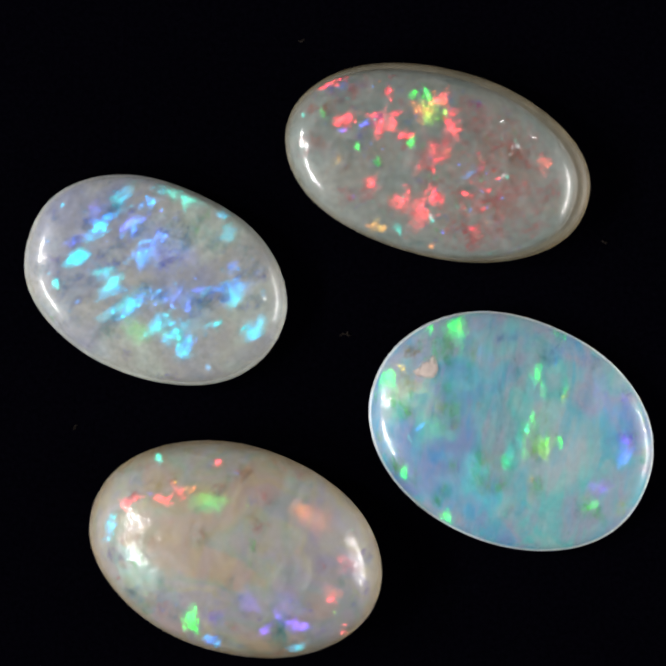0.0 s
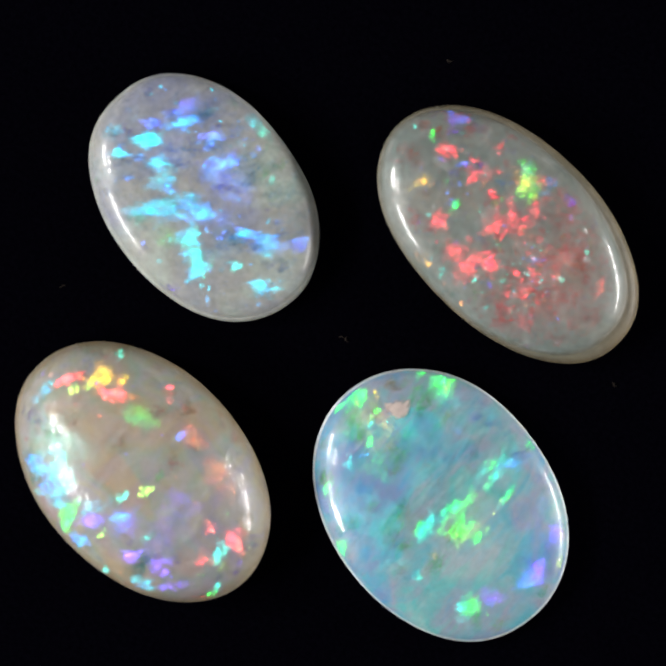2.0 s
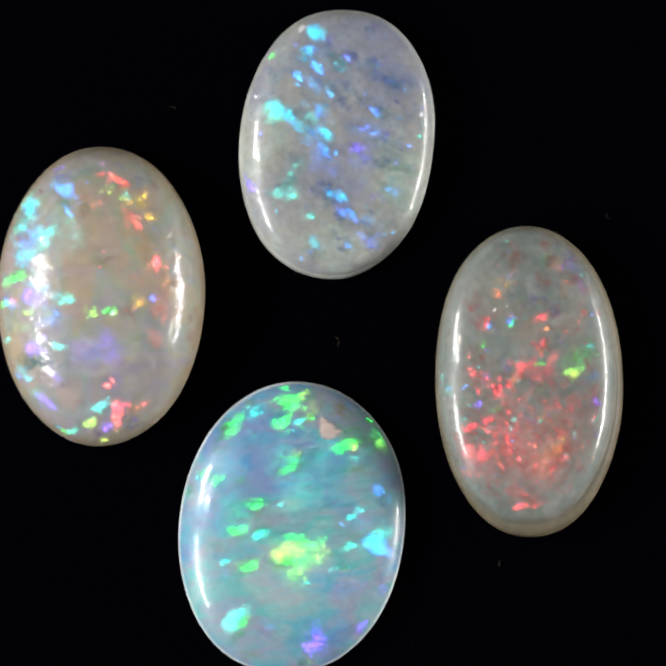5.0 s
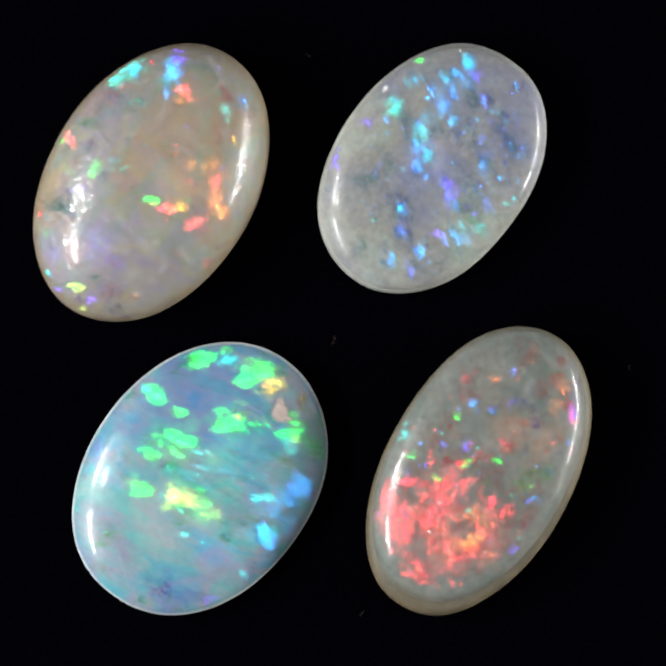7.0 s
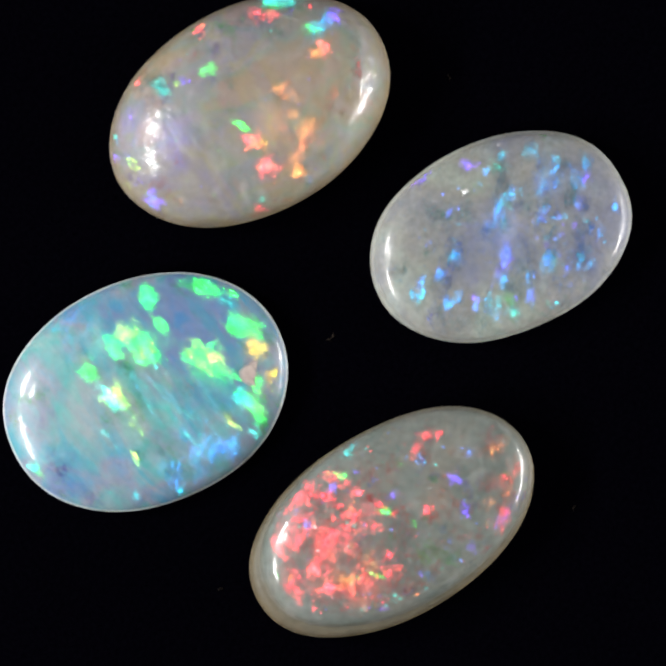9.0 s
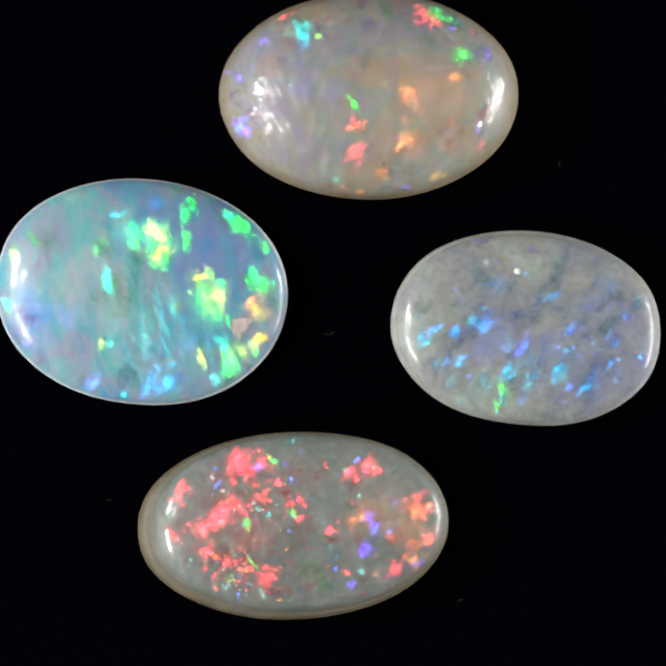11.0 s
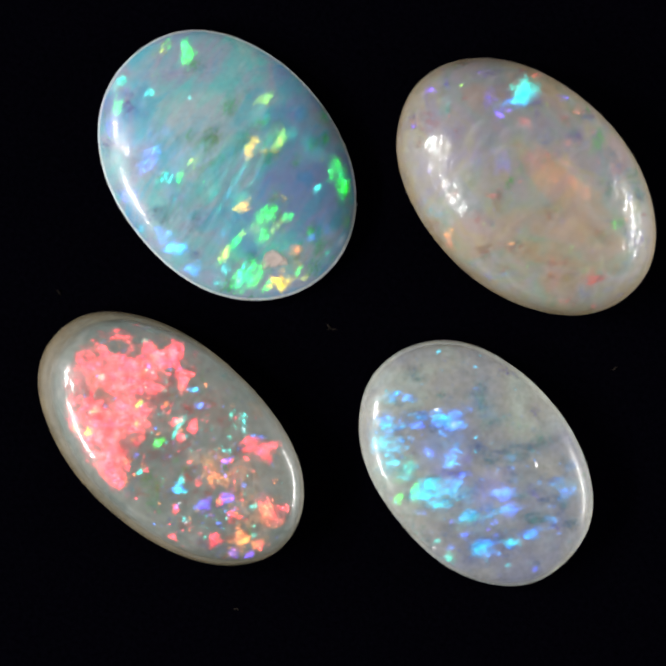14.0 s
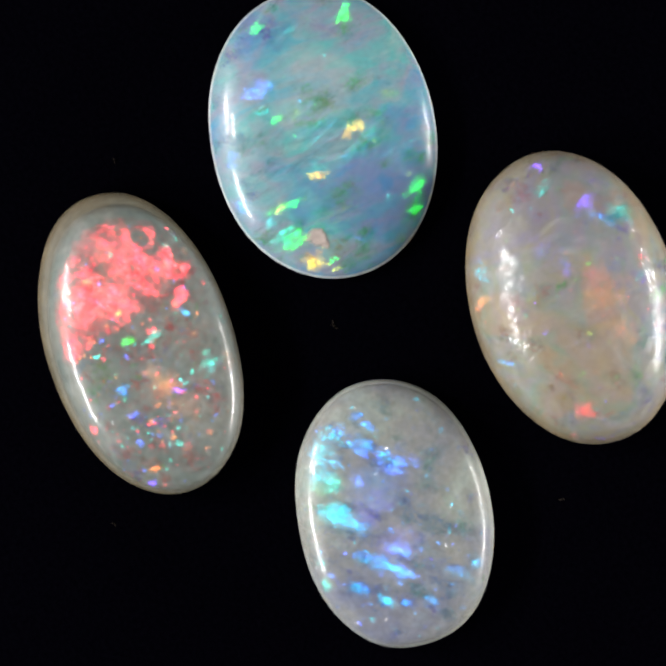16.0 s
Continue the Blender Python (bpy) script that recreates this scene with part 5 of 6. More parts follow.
red_opal.flashes(3.2, [
    (-2.10, 0.46, 0.23, 0.20, 59, "red"), (-1.18, 0.49, 0.17, 0.20, 59, "red"), (-0.37, 0.18, 0.57, 0.40, 59, "red"), (0.04, 1.00, 0.50, 0.25, 74, "red"),
    (-0.47, -0.26, 0.28, 0.28, 59, "red"), (-1.96, -1.51, 0.20, 0.20, 59, "red"), (-0.77, 1.32, 0.37, 0.23, 89, "green"), (-1.07, 1.91, 0.25, 0.25, 59, "teal"),
    (-0.28, 1.44, 0.23, 0.20, 59, "lime"), (-0.16, 2.19, 0.20, 0.20, 59, "azure"), (-0.10, 1.74, 0.23, 0.14, 59, "cyan"), (0.82, 2.18, 0.20, 0.14, 59, "violet"),
    (-0.27, -1.86, 0.40, 0.14, 49, "red"), (0.19, -1.23, 0.31, 0.17, 59, "red"), (-1.01, -2.00, 0.11, 0.20, 59, "red"), (1.22, -1.43, 0.20, 0.34, 59, "red"),
    (1.60, -0.51, 0.25, 0.28, 59, "red"), (1.65, -1.12, 0.20, 0.28, 59, "red"), (2.18, 0.05, 0.20, 0.17, 59, "redspark")])
red_opal.flashes(3.2, [
    (2.38, -1.55, 0.25, 0.17, 59, "red"), (2.04, -1.02, 0.99, 0.57, 59, "redspark"), (0.85, 0.02, 0.85, 0.35, 59, "spark"), (1.36, 0.05, 0.31, 0.11, 59, "blue"),
    (0.71, -1.74, 0.11, 0.11, 59, "violet"), (1.18, -2.32, 0.14, 0.11, 59, "teal"), (-1.04, -1.49, 0.17, 0.11, 59, "blue"), (-2.08, -0.62, 0.11, 0.25, 59, "blue"),
    (-3.27, -0.81, 0.17, 0.20, 59, "yellow"), (-3.56, 0.35, 0.31, 0.11, 59, "redspark"), (-4.06, 0.48, 0.09, 0.25, 59, "green"), (-2.28, 1.81, 0.14, 0.17, 59, "coral"),
    (-4.21, 1.48, 0.20, 0.14, 59, "blue"), (-3.69, 1.66, 0.23, 0.14, 59, "blue"), (-1.32, -0.58, 0.20, 0.14, 59, "limedim"), (4.62, -0.83, 0.50, 0.08, 67, "red"),
    (2.04, 0.63, 0.42, 0.85, 59, "coraldim"), (2.49, 1.10, 0.11, 0.11, 59, "white")])
blue_opal.flashes(3.2, [
    (-2.57, -0.29, 0.28, 0.31, 67, "cyan"), (-2.92, -1.30, 0.26, 0.20, 67, "cyan"), (-1.73, -0.50, 0.23, 0.26, 67, "cyan"), (-2.52, 0.53, 0.17, 0.14, 67, "azure"),
    (-2.80, 1.50, 0.31, 0.20, 67, "violet"), (-3.00, 0.13, 0.28, 0.26, 67, "blue"), (-2.30, 1.22, 0.31, 0.23, 67, "azure"), (-2.63, 2.44, 0.11, 0.11, 67, "cyan"),
    (-0.94, 2.95, 0.20, 0.26, 67, "cyan"), (-0.37, 1.39, 0.31, 0.20, 67, "azure"), (-1.19, 1.12, 0.20, 0.14, 67, "blue"), (-0.70, -1.71, 0.57, 0.09, 57, "cyan"),
    (-0.40, -1.38, 0.64, 0.11, 47, "cyan"), (-0.81, -1.43, 0.50, 0.07, 82, "cyan"), (-0.29, -0.58, 0.57, 0.17, 17, "cyan")])
blue_opal.flashes(3.2, [
    (0.49, -0.37, 0.50, 0.23, 22, "azure"), (-0.95, -0.68, 0.14, 0.35, 67, "azure"), (0.85, -1.15, 0.31, 0.28, 67, "teal"), (1.64, -1.48, 0.23, 0.50, 67, "teal"),
    (0.44, -1.74, 0.26, 0.28, 67, "greendim"), (1.79, 0.31, 0.20, 0.20, 67, "cyan"), (2.37, 0.76, 0.31, 0.14, 37, "azure"), (2.57, -0.57, 0.14, 0.13, 67, "teal"),
    (3.47, -0.37, 0.16, 0.26, 67, "cyan"), (3.37, 1.48, 0.17, 0.20, 67, "blue"), (0.98, 2.20, 0.20, 0.14, 67, "teal"), (0.11, 0.72, 0.99, 1.28, 67, "bluedim"),
    (0.93, -0.25, 0.85, 0.57, 67, "bluedim"), (-0.40, -3.16, 0.14, 0.23, 67, "teal"), (-0.54, 2.08, 0.57, 0.71, 67, "bluespark")])
white_opal.flashes(3.45, [
    (-1.74, -2.40, 0.25, 0.84, 61, "azure"), (-1.18, -2.54, 0.31, 0.42, 61, "cyan"), (-2.00, -1.70, 0.20, 0.42, 61, "teal"), (-3.83, 0.66, 0.49, 0.14, 61, "coral"),
    (-3.27, 1.40, 0.35, 0.20, 21, "yellow"), (-3.40, 0.58, 0.49, 0.07, 61, "lime"), (-2.37, 1.30, 0.34, 0.20, 71, "red"), (-2.64, 1.69, 0.22, 0.14, 61, "yellow"),
    (0.01, 1.85, 0.17, 0.17, 61, "blue"), (0.17, -0.95, 0.49, 0.10, 66, "teal"), (0.57, -0.21, 0.35, 0.07, 76, "lime"), (-0.35, -2.19, 0.63, 0.17, 81, "cyan"),
    (0.72, -1.41, 0.28, 0.34, 61, "azure"), (0.10, -2.11, 0.28, 0.25, 61, "violet"), (0.62, -2.32, 0.22, 0.11, 61, "lime"), (1.73, -1.16, 0.39, 0.10, 61, "teal")])
white_opal.flashes(3.45, [
    (1.83, -2.01, 0.28, 0.20, 61, "violet"), (0.29, -2.94, 0.20, 0.25, 61, "azure"), (1.57, -3.07, 0.20, 0.20, 61, "teal"), (2.66, -2.39, 0.42, 0.20, 31, "cyan"),
    (3.54, -1.66, 0.63, 0.14, 56, "violet"), (2.76, -1.32, 0.22, 0.22, 61, "violetdim"), (3.66, 0.19, 0.31, 0.22, 61, "teal"), (3.81, 0.75, 0.14, 0.42, 61, "coral"),
    (-0.62, 2.60, 0.17, 0.20, 61, "coral"), (4.58, -0.71, 0.22, 0.11, 61, "teal"), (0.78, 2.23, 0.22, 0.84, 61, "coraldim"), (2.89, 0.53, 0.14, 0.28, 61, "coral"),
    (-1.43, 1.11, 0.42, 0.42, 61, "greendim"), (2.00, 0.37, 0.84, 1.26, 61, "violetdim"), (3.62, 1.57, 0.20, 0.28, 61, "coral")])
red_opal.flashes(7.1, [
    (1.89, -0.82, 1.00, 1.14, -47, "coral"), (3.83, 0.03, 0.80, 0.63, -67, "red"), (0.97, -1.10, 0.80, 0.63, -27, "red"), (1.53, 1.00, 0.77, 0.20, -17, "coral"),
    (-3.82, 1.05, 0.34, 0.43, -47, "orange"), (-3.09, 1.94, 0.34, 0.49, -47, "red"), (-3.50, -0.62, 0.14, 0.14, -47, "blue"), (-1.96, -1.33, 0.14, 0.14, -47, "blue"),
    (-0.13, -0.57, 0.14, 0.14, -47, "green")])
blue_opal.flashes(8.0, [
    (-2.64, -0.91, 0.86, 0.43, 1, "azure"), (-0.99, -1.14, 0.57, 0.23, -9, "cyan"), (-3.61, -1.11, 0.29, 0.29, -39, "azure"), (-0.23, -0.65, 0.57, 0.31, -9, "azure"),
    (1.74, -0.04, 0.17, 0.20, -39, "azure"), (0.41, 1.04, 0.43, 0.43, -39, "blue"), (0.99, 2.22, 0.74, 0.26, -54, "cyan"), (1.75, 1.79, 0.17, 0.29, -39, "blue"),
    (3.19, 0.63, 0.17, 0.17, -39, "azure"), (2.55, 1.33, 0.20, 0.20, -39, "azure"), (-2.27, 1.37, 0.86, 1.00, -39, "bluespark")])
green_opal.flashes(8.0, [
    (-3.44, -2.32, 0.43, 0.34, -38, "green"), (-4.15, -0.67, 0.60, 0.46, -18, "green"), (-0.57, -1.67, 0.86, 0.31, -63, "green"), (-2.05, -0.32, 0.86, 0.40, -48, "green"),
    (1.35, -1.55, 0.17, 0.60, -38, "green"), (-1.43, -3.00, 0.20, 0.34, -38, "green"), (-4.13, 0.04, 0.37, 0.26, -38, "yellow"), (-3.47, 1.34, 0.26, 0.63, -38, "green"),
    (-0.23, 0.60, 1.14, 0.57, -68, "tealstreak"), (-1.94, 3.05, 0.71, 0.51, -58, "azure"), (0.89, -0.28, 0.26, 0.57, -38, "lime")])
white_opal.flashes(8.0, [
    (-2.64, -2.65, 0.71, 0.14, -14, "teal"), (-3.60, -1.31, 0.37, 0.37, -44, "azure"), (-4.23, -1.46, 0.20, 0.20, -44, "violet"), (-1.37, 1.10, 0.57, 0.57, -44, "orangedim"),
    (-0.68, 2.22, 0.57, 0.31, -44, "orange"), (0.47, 0.42, 0.26, 0.09, -64, "green"), (4.34, -0.40, 0.14, 0.14, -44, "lime"), (1.33, 3.06, 0.20, 0.17, -44, "red")])
red_opal.flashes(11.4, [
    (3.91, -1.28, 0.37, 0.49, -15, "red"), (1.35, -2.21, 0.71, 0.46, 5, "red"), (2.35, -0.41, 1.14, 0.29, 25, "red"), (-2.41, -1.81, 0.71, 0.37, 5, "redspark"),
    (-4.24, -0.52, 0.51, 0.54, 5, "coral"), (-4.24, 1.20, 0.71, 0.20, 15, "orange"), (-2.77, 0.17, 0.17, 0.17, 5, "blue"), (-2.35, 0.87, 0.29, 0.23, 5, "violet"),
    (2.06, 1.29, 1.00, 0.57, 5, "redspark"), (0.89, 1.62, 0.29, 0.20, 5, "red"), (1.47, -0.14, 0.14, 0.14, 5, "green")])
green_opal.flashes(11.4, [
    (-0.51, -1.28, 0.43, 0.34, 13, "yellow"), (-2.22, -0.21, 0.71, 1.00, 43, "lime"), (-2.99, -2.59, 0.37, 0.74, 53, "green"), (-3.95, 0.27, 0.34, 0.51, 33, "yellow"),
    (4.41, -1.61, 0.20, 0.51, -7, "green"), (4.38, 1.02, 0.17, 0.26, 13, "green"), (1.11, 1.88, 0.23, 0.20, 13, "lime"), (-0.97, 1.98, 1.29, 1.14, 13, "tealstreak"),
    (-0.18, -2.09, 0.57, 0.31, 13, "lime"), (-3.40, 1.71, 0.71, 0.31, 13, "lime")])
white_opal.flashes(11.3, [
    (-1.90, -2.54, 0.66, 0.19, -28, "red"), (-2.47, -2.56, 0.54, 0.11, -28, "green"), (-3.15, -1.26, 0.40, 0.26, 7, "green"), (-3.97, -1.36, 0.13, 0.31, 22, "violet"),
    (2.22, -2.03, 0.43, 0.21, 47, "teal"), (4.27, 1.10, 0.26, 0.29, 7, "violet"), (-1.22, 0.13, 0.29, 0.43, 7, "orange"), (-1.11, 1.59, 0.34, 0.23, 7, "orange"),
    (-3.86, 1.68, 0.34, 0.11, 37, "red")])
red_opal.flashes(13.1, [
    (4.11, -1.22, 0.57, 0.31, 52, "red"), (3.85, -0.08, 0.86, 0.19, 17, "red"), (1.82, -2.08, 0.31, 0.63, -3, "red"), (2.45, -0.79, 0.77, 0.20, 47, "red"),
    (0.08, -0.56, 1.29, 0.86, 27, "redspark"), (1.02, 1.68, 0.43, 0.40, 27, "red"), (-2.21, -1.74, 0.43, 0.40, 27, "red"), (-3.94, -0.54, 0.60, 0.31, 7, "coral"),
    (-2.27, 0.89, 0.23, 0.20, 27, "violet"), (-2.70, 0.16, 0.17, 0.17, 27, "violet"), (-1.21, 0.70, 0.14, 0.20, 27, "teal"), (3.06, 1.45, 0.43, 0.86, 27, "redspark"),
    (-4.15, 0.80, 0.71, 0.20, 17, "orange")])
blue_opal.flashes(13.3, [
    (3.46, 0.45, 0.40, 0.14, 35, "azure"), (1.73, -0.06, 0.74, 0.19, 35, "azure"), (0.04, 1.13, 0.86, 0.43, 15, "cyan"), (-1.16, 1.34, 0.34, 0.26, 35, "cyan"),
    (-1.29, 0.03, 0.34, 0.34, 35, "blue"), (-2.31, 1.76, 0.43, 0.17, 20, "azure"), (-2.92, 0.12, 0.29, 0.20, 35, "azure"), (-2.64, -1.78, 0.16, 0.60, 35, "azure"),
    (2.68, 1.57, 0.14, 0.60, 35, "azure"), (-1.94, 2.71, 0.23, 0.11, 35, "teal"), (0.75, 0.40, 0.34, 0.57, 35, "azure")])
blue_opal.flashes(15.4, [
    (0.25, 1.80, 0.57, 0.37, 47, "cyan"), (0.52, 1.98, 0.37, 0.37, 72, "cyan"), (1.92, 2.11, 0.37, 0.57, 52, "cyan"), (-1.64, 0.44, 0.63, 0.26, 62, "azure")])
red_opal.flashes(5.1, [
    (1.22, -1.43, 0.20, 0.34, 59, "red"), (4.62, -0.83, 0.50, 0.08, 67, "red"), (-0.28, 1.44, 0.23, 0.20, 59, "lime"), (0.71, -1.74, 0.11, 0.11, 59, "violet"),
    (-2.28, 1.81, 0.14, 0.17, 59, "coral"), (-0.47, -0.26, 0.28, 0.28, 59, "red"), (2.38, -1.55, 0.25, 0.17, 59, "red"), (-2.10, 0.46, 0.23, 0.20, 59, "red"),
    (-2.08, -0.62, 0.11, 0.25, 59, "blue"), (-1.17, 2.03, 0.17, 0.07, -69, "cyan"), (0.05, -0.73, 0.23, 0.20, -69, "red"), (1.47, -2.03, 0.28, 0.17, -69, "red"),
    (2.21, 0.76, 0.64, 0.21, -49, "orange"), (2.28, -0.20, 1.27, 1.56, -69, "coraldim"), (-1.18, 0.31, 0.20, 0.28, -69, "red"), (-2.95, -1.09, 0.20, 0.14, -69, "orange"),
    (1.24, 2.28, 0.40, 0.07, -69, "teal"), (0.30, -1.76, 0.11, 0.17, -69, "red")])
red_opal.flashes(10.2, [
    (-1.23, 0.16, 0.14, 0.20, -32, "red"), (2.73, 0.80, 0.71, 0.14, -32, "coral"), (1.16, -1.48, 0.14, 0.11, -32, "red"), (4.23, -0.54, 0.14, 0.14, -32, "green"),
    (-2.84, 1.73, 0.35, 0.21, -32, "redspark"), (1.90, 1.89, 0.57, 0.42, -32, "spark"), (3.83, -1.45, 0.34, 0.50, -32, "red"), (1.44, -0.48, 0.42, 0.57, -32, "redspark"),
    (-3.37, 1.55, 0.25, 0.25, -32, "coral"), (2.84, -0.14, 0.85, 0.14, 29, "red"), (-0.24, -0.32, 0.14, 0.11, 19, "red"), (1.74, -2.33, 0.28, 0.35, 19, "red"),
    (-2.88, -1.77, 0.17, 0.17, 19, "red"), (4.50, -0.08, 0.14, 0.28, 19, "red"), (-1.92, -1.73, 0.17, 0.23, 19, "red"), (-4.59, 0.56, 0.35, 0.20, 49, "coral"),
    (-4.13, 1.39, 0.23, 0.11, 19, "violet"), (-2.29, 0.84, 0.20, 0.23, 19, "violet")])
blue_opal.flashes(5.1, [
    (2.57, -0.57, 0.14, 0.13, 67, "teal"), (1.79, 0.31, 0.20, 0.20, 67, "cyan"), (3.47, -0.37, 0.16, 0.26, 67, "cyan"), (-0.70, -1.71, 0.57, 0.09, 57, "cyan"),
    (-1.19, 1.12, 0.20, 0.14, 67, "blue"), (2.37, 0.76, 0.31, 0.14, 37, "azure"), (0.93, -0.25, 0.85, 0.57, 67, "bluedim"), (-0.95, -0.68, 0.14, 0.35, 67, "azure"),
    (-0.40, -1.38, 0.64, 0.11, 47, "cyan"), (-3.02, -1.24, 0.23, 0.14, -46, "azure"), (-0.19, -0.40, 0.26, 0.35, -46, "cyan"), (-3.58, -1.18, 0.31, 0.26, -46, "cyan"),
    (-2.47, -1.00, 0.17, 0.35, -46, "azure"), (-0.52, 2.72, 0.20, 0.09, -46, "teal"), (2.29, 0.39, 0.17, 0.31, -46, "blue"), (-2.03, -1.57, 0.14, 0.20, -46, "azure"),
    (-0.81, -2.23, 0.23, 0.45, -46, "teal"), (1.71, -2.81, 0.14, 0.57, -46, "violet")])
blue_opal.flashes(10.2, [
    (0.61, 1.98, 0.28, 0.43, -24, "greendim"), (3.44, 0.65, 0.26, 0.13, -34, "cyan"), (0.19, 0.69, 0.23, 0.43, -24, "blue"), (-1.48, 0.42, 0.85, 0.85, -24, "bluespark"),
    (2.43, 0.31, 0.20, 0.26, -24, "azure"), (0.68, 2.49, 0.17, 0.14, -24, "teal"), (1.79, -0.02, 0.26, 0.14, -24, "azure"), (0.57, 1.37, 0.13, 0.31, -24, "azure"),
    (-3.87, 0.63, 0.14, 0.14, -24, "azure"), (-3.17, -0.63, 0.11, 0.26, 23, "azure"), (-1.14, 1.45, 0.37, 0.37, 23, "cyan"), (-2.05, 1.85, 0.28, 0.14, 23, "azure"),
    (3.20, 0.35, 0.35, 0.07, 23, "azure"), (-2.69, -1.04, 0.14, 0.09, 23, "blue"), (2.18, 1.31, 0.20, 0.28, 23, "azure"), (-1.54, -0.10, 0.40, 0.17, 8, "blue"),
    (-2.84, 0.98, 0.20, 0.11, 23, "azure"), (-1.56, 1.85, 0.17, 0.14, 23, "blue")])
green_opal.flashes(5.1, [
    (-0.07, 2.81, 0.50, 0.17, -83, "teal"), (-1.54, 2.97, 0.64, 0.57, 67, "azuredim"), (2.99, 2.77, 0.11, 0.36, 67, "violet"), (-4.48, -0.20, 0.11, 0.28, 67, "lime"),
    (-4.06, 0.24, 0.36, 0.57, 67, "limedim"), (-1.56, -0.41, 1.28, 1.56, 67, "tealdim"), (0.35, 0.49, 0.78, 0.10, 75, "green"), (-3.62, -0.17, 0.14, 0.14, 67, "teal"),
    (0.26, -1.02, 0.28, 0.20, 67, "teal"), (0.14, 2.91, 0.36, 0.28, -40, "azure"), (-1.63, 2.72, 0.28, 0.17, -40, "azure"), (-2.96, 1.32, 0.36, 0.20, -60, "green"),
    (-3.09, 1.70, 0.11, 0.28, -60, "lime"), (-3.49, -0.78, 0.26, 0.20, -60, "green"), (-4.20, -0.53, 0.31, 0.40, -60, "green"), (0.81, -0.14, 0.43, 0.37, -60, "lime"),
    (-0.77, 2.06, 0.43, 0.14, -45, "teal"), (0.48, -0.00, 1.56, 0.99, -80, "greendim")])
green_opal.flashes(10.2, [
    (1.10, -0.23, 0.20, 0.57, -3, "teal"), (-3.98, -0.72, 0.74, 0.34, -13, "green"), (0.35, -1.78, 0.20, 0.46, -23, "green"), (-1.61, -0.93, 2.29, 1.29, -43, "greendim"),
    (-3.18, -2.59, 0.40, 0.43, -23, "green"), (-0.43, -1.44, 0.60, 0.71, 17, "green"), (-1.43, -1.94, 0.17, 0.29, -23, "green"), (-1.31, -2.93, 0.20, 0.43, -23, "green"),
    (-4.07, -1.93, 0.26, 0.23, -23, "green"), (4.45, 0.88, 0.23, 0.23, 28, "teal"), (0.39, -2.04, 0.85, 0.85, 28, "tealdim"), (-4.17, 1.19, 0.37, 0.28, 28, "yellow"),
    (0.24, 3.49, 0.14, 0.23, 28, "cyan"), (-2.25, 1.95, 0.36, 0.11, -72, "lime"), (-2.65, -0.50, 0.23, 0.14, 28, "green"), (-2.86, 2.67, 0.23, 0.14, 28, "teal"),
    (-2.69, -0.12, 0.26, 0.28, 28, "lime"), (-3.20, 2.09, 0.36, 0.36, 28, "green")])
white_opal.flashes(5.1, [
    (-2.64, 1.69, 0.22, 0.14, 61, "yellow"), (-1.18, -2.54, 0.31, 0.42, 61, "cyan"), (0.17, -0.95, 0.49, 0.10, 66, "teal"), (-1.74, -2.40, 0.25, 0.84, 61, "azure"),
    (-2.00, -1.70, 0.20, 0.42, 61, "teal"), (-3.83, 0.66, 0.49, 0.14, 61, "coral"), (2.66, -2.39, 0.42, 0.20, 31, "cyan"), (0.29, -2.94, 0.20, 0.25, 61, "azure"),
    (2.00, 0.37, 0.84, 1.26, 61, "violetdim"), (0.78, -1.58, 0.35, 0.22, -7, "limedim"), (-0.69, 1.30, 0.17, 0.49, -52, "coraldim"), (1.45, -1.81, 0.22, 0.14, -52, "violet"),
    (4.36, 0.36, 0.20, 0.14, -52, "violet"), (3.22, -2.06, 0.28, 0.56, -52, "greendim"), (-3.05, -0.13, 0.31, 0.20, -52, "coraldim"), (-2.91, -2.35, 0.35, 0.17, -27, "cyan"),
    (0.35, -3.17, 0.14, 0.11, -52, "green"), (4.24, -0.18, 0.17, 0.22, -52, "lime")])
white_opal.flashes(10.2, [
    (0.40, 1.07, 0.34, 0.26, -29, "coral"), (-2.58, -2.66, 0.63, 0.11, -24, "teal"), (0.45, 2.03, 0.46, 0.23, -29, "coral"), (4.76, -0.79, 0.11, 0.20, -29, "violet"),
    (-0.42, 2.68, 0.31, 0.23, -29, "orange"), (0.53, 0.43, 0.26, 0.09, -69, "green"), (0.18, -3.14, 0.29, 0.17, 1, "coral"), (4.39, -1.40, 0.10, 0.10, -29, "teal"),
    (-1.23, 1.08, 0.66, 0.66, -29, "orangedim"), (0.69, 1.24, 0.17, 0.14, 17, "coral"), (-1.24, 0.34, 0.22, 0.17, 17, "orange"), (1.72, -1.82, 0.17, 0.08, 17, "lime"),
    (-1.17, 1.76, 0.63, 0.14, 27, "orange"), (-4.53, -0.92, 0.11, 0.42, 17, "violet"), (-2.84, -0.42, 0.28, 0.20, 17, "orange"), (2.78, -2.60, 0.35, 0.14, 17, "coral"),
    (-3.43, -1.97, 0.11, 0.11, 17, "red"), (-2.67, 0.92, 0.17, 0.42, 17, "coraldim")])
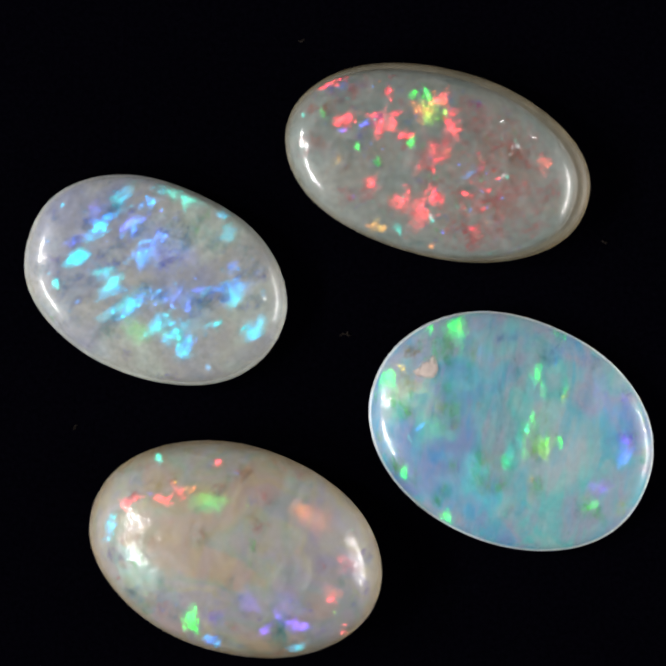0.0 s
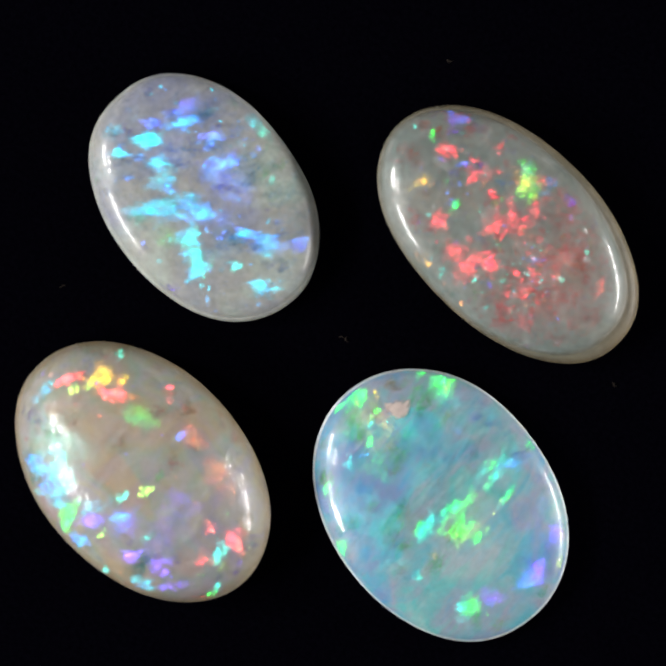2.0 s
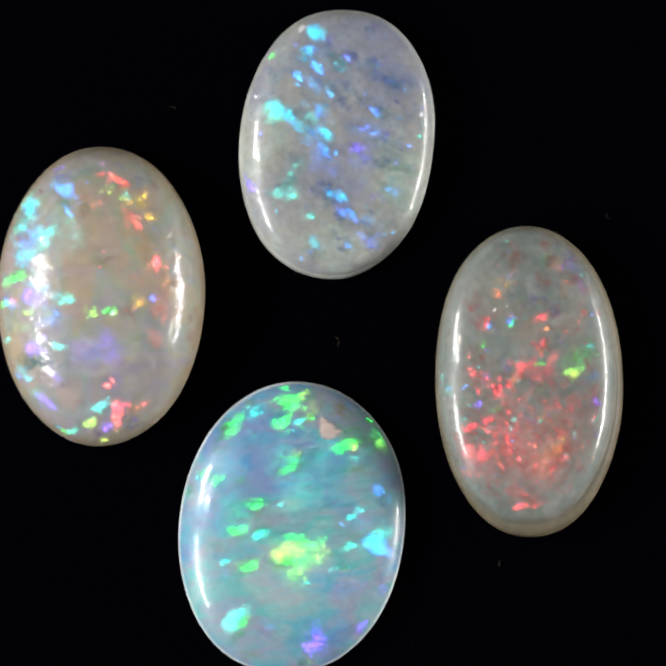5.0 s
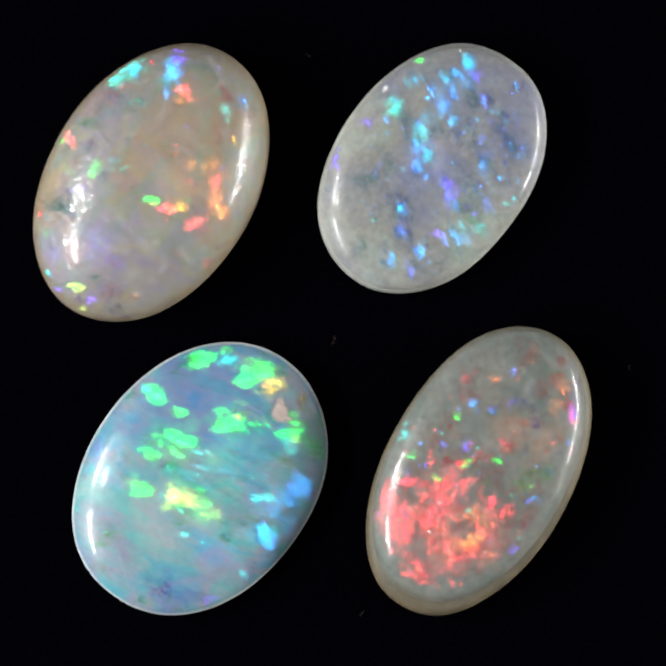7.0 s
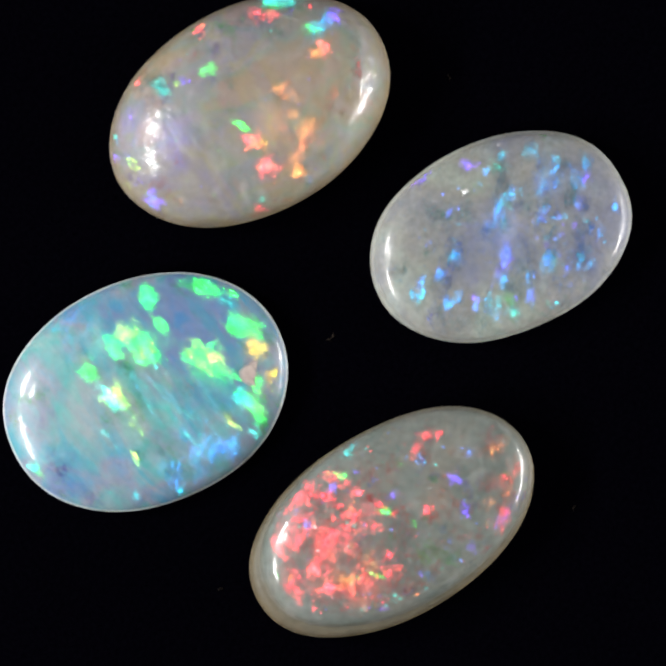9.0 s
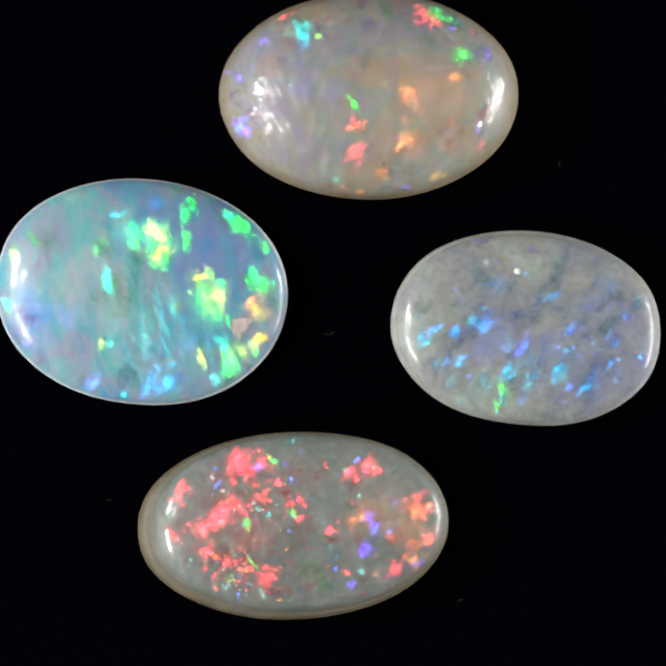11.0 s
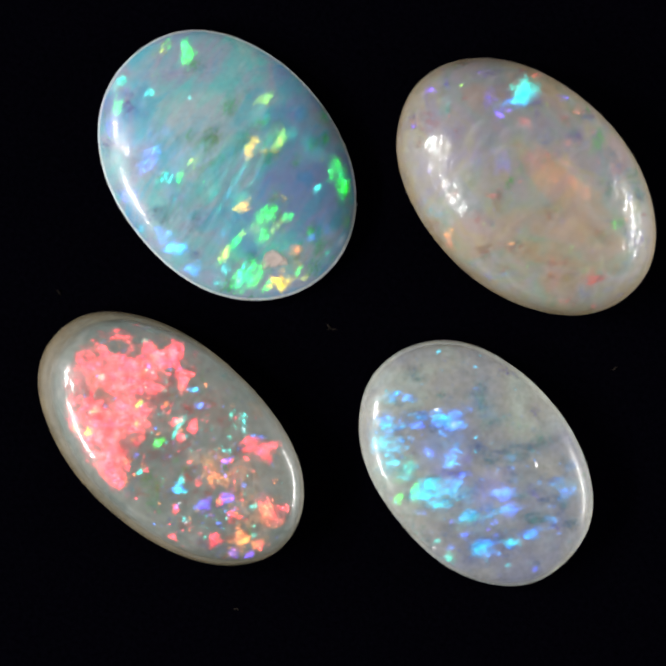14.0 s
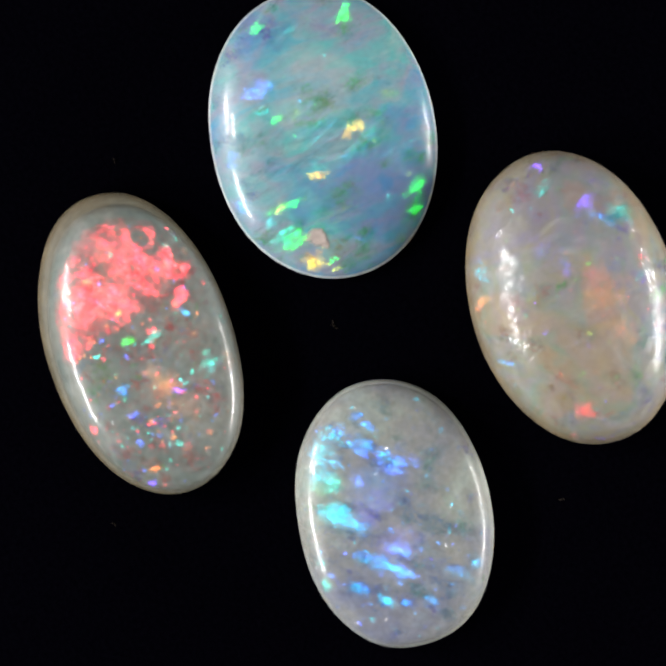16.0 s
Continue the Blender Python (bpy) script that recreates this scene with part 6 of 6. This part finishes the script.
red_opal.flashes(15.4, [
    (3.90, -0.91, 1.13, 0.64, 57, "red"), (3.49, 0.53, 0.71, 1.13, 57, "red"), (2.56, -0.89, 0.99, 0.85, 57, "red"), (1.67, 1.38, 0.85, 1.27, 57, "red"),
    (1.45, 0.51, 0.85, 0.85, 57, "red"), (2.18, -1.99, 0.71, 0.57, 57, "redspark"), (0.76, 2.31, 0.42, 0.57, 57, "red"), (3.26, -0.33, 1.41, 1.13, 57, "coraldim"),
    (1.91, 0.97, 0.99, 1.27, 57, "coraldim")])
red_opal.flashes(6.9, [
    (2.33, -1.57, 1.13, 0.85, -54, "red"), (1.04, -0.76, 0.99, 0.57, -54, "red"), (2.30, 0.15, 0.99, 0.99, -54, "coral"), (3.99, -0.72, 0.85, 0.85, -54, "red"),
    (3.78, 0.53, 0.85, 0.50, -54, "red"), (1.21, 0.93, 0.71, 0.57, -54, "coral"), (3.16, -1.50, 0.57, 0.85, -54, "red")])
white_opal.flashes(14.1, [
    (2.32, -2.14, 0.52, 0.36, 44, "teal"), (2.25, -2.05, 0.44, 0.34, 44, "cyan"), (2.40, -2.22, 0.36, 0.30, 44, "teal"), (2.05, -1.75, 0.36, 0.22, 42, "azure")])
white_opal.flashes(15.0, [
    (2.32, -2.14, 0.52, 0.36, 44, "teal"), (2.25, -2.05, 0.44, 0.34, 44, "cyan"), (2.40, -2.22, 0.36, 0.30, 44, "teal"), (2.05, -1.75, 0.36, 0.22, 42, "azure")])
red_opal.grains(("red", "teal", "blue", "orange"), 230)
blue_opal.grains(("azure", "blue", "cyan"), 190)
green_opal.grains(("green", "teal", "azure", "lime"), 14)
red_opal.grains(("white",), 40)
blue_opal.grains(("white",), 60)
white_opal.grains(("coral", "violet", "teal", "lime"), 26)
white_opal.grains(("orangedim", "violetdim", "greendim"), 120)


# ---------------------------------------------------------------- what turns
def motions():
    walk(turntable, [(t, pose(0, 0, 0, 0, 0, -a)) for t, a in TURN])
    for opal in (red_opal, blue_opal, green_opal, white_opal):
        walk(opal.thing, [(t, opal.at(t)) for t, a in TURN])


motions()
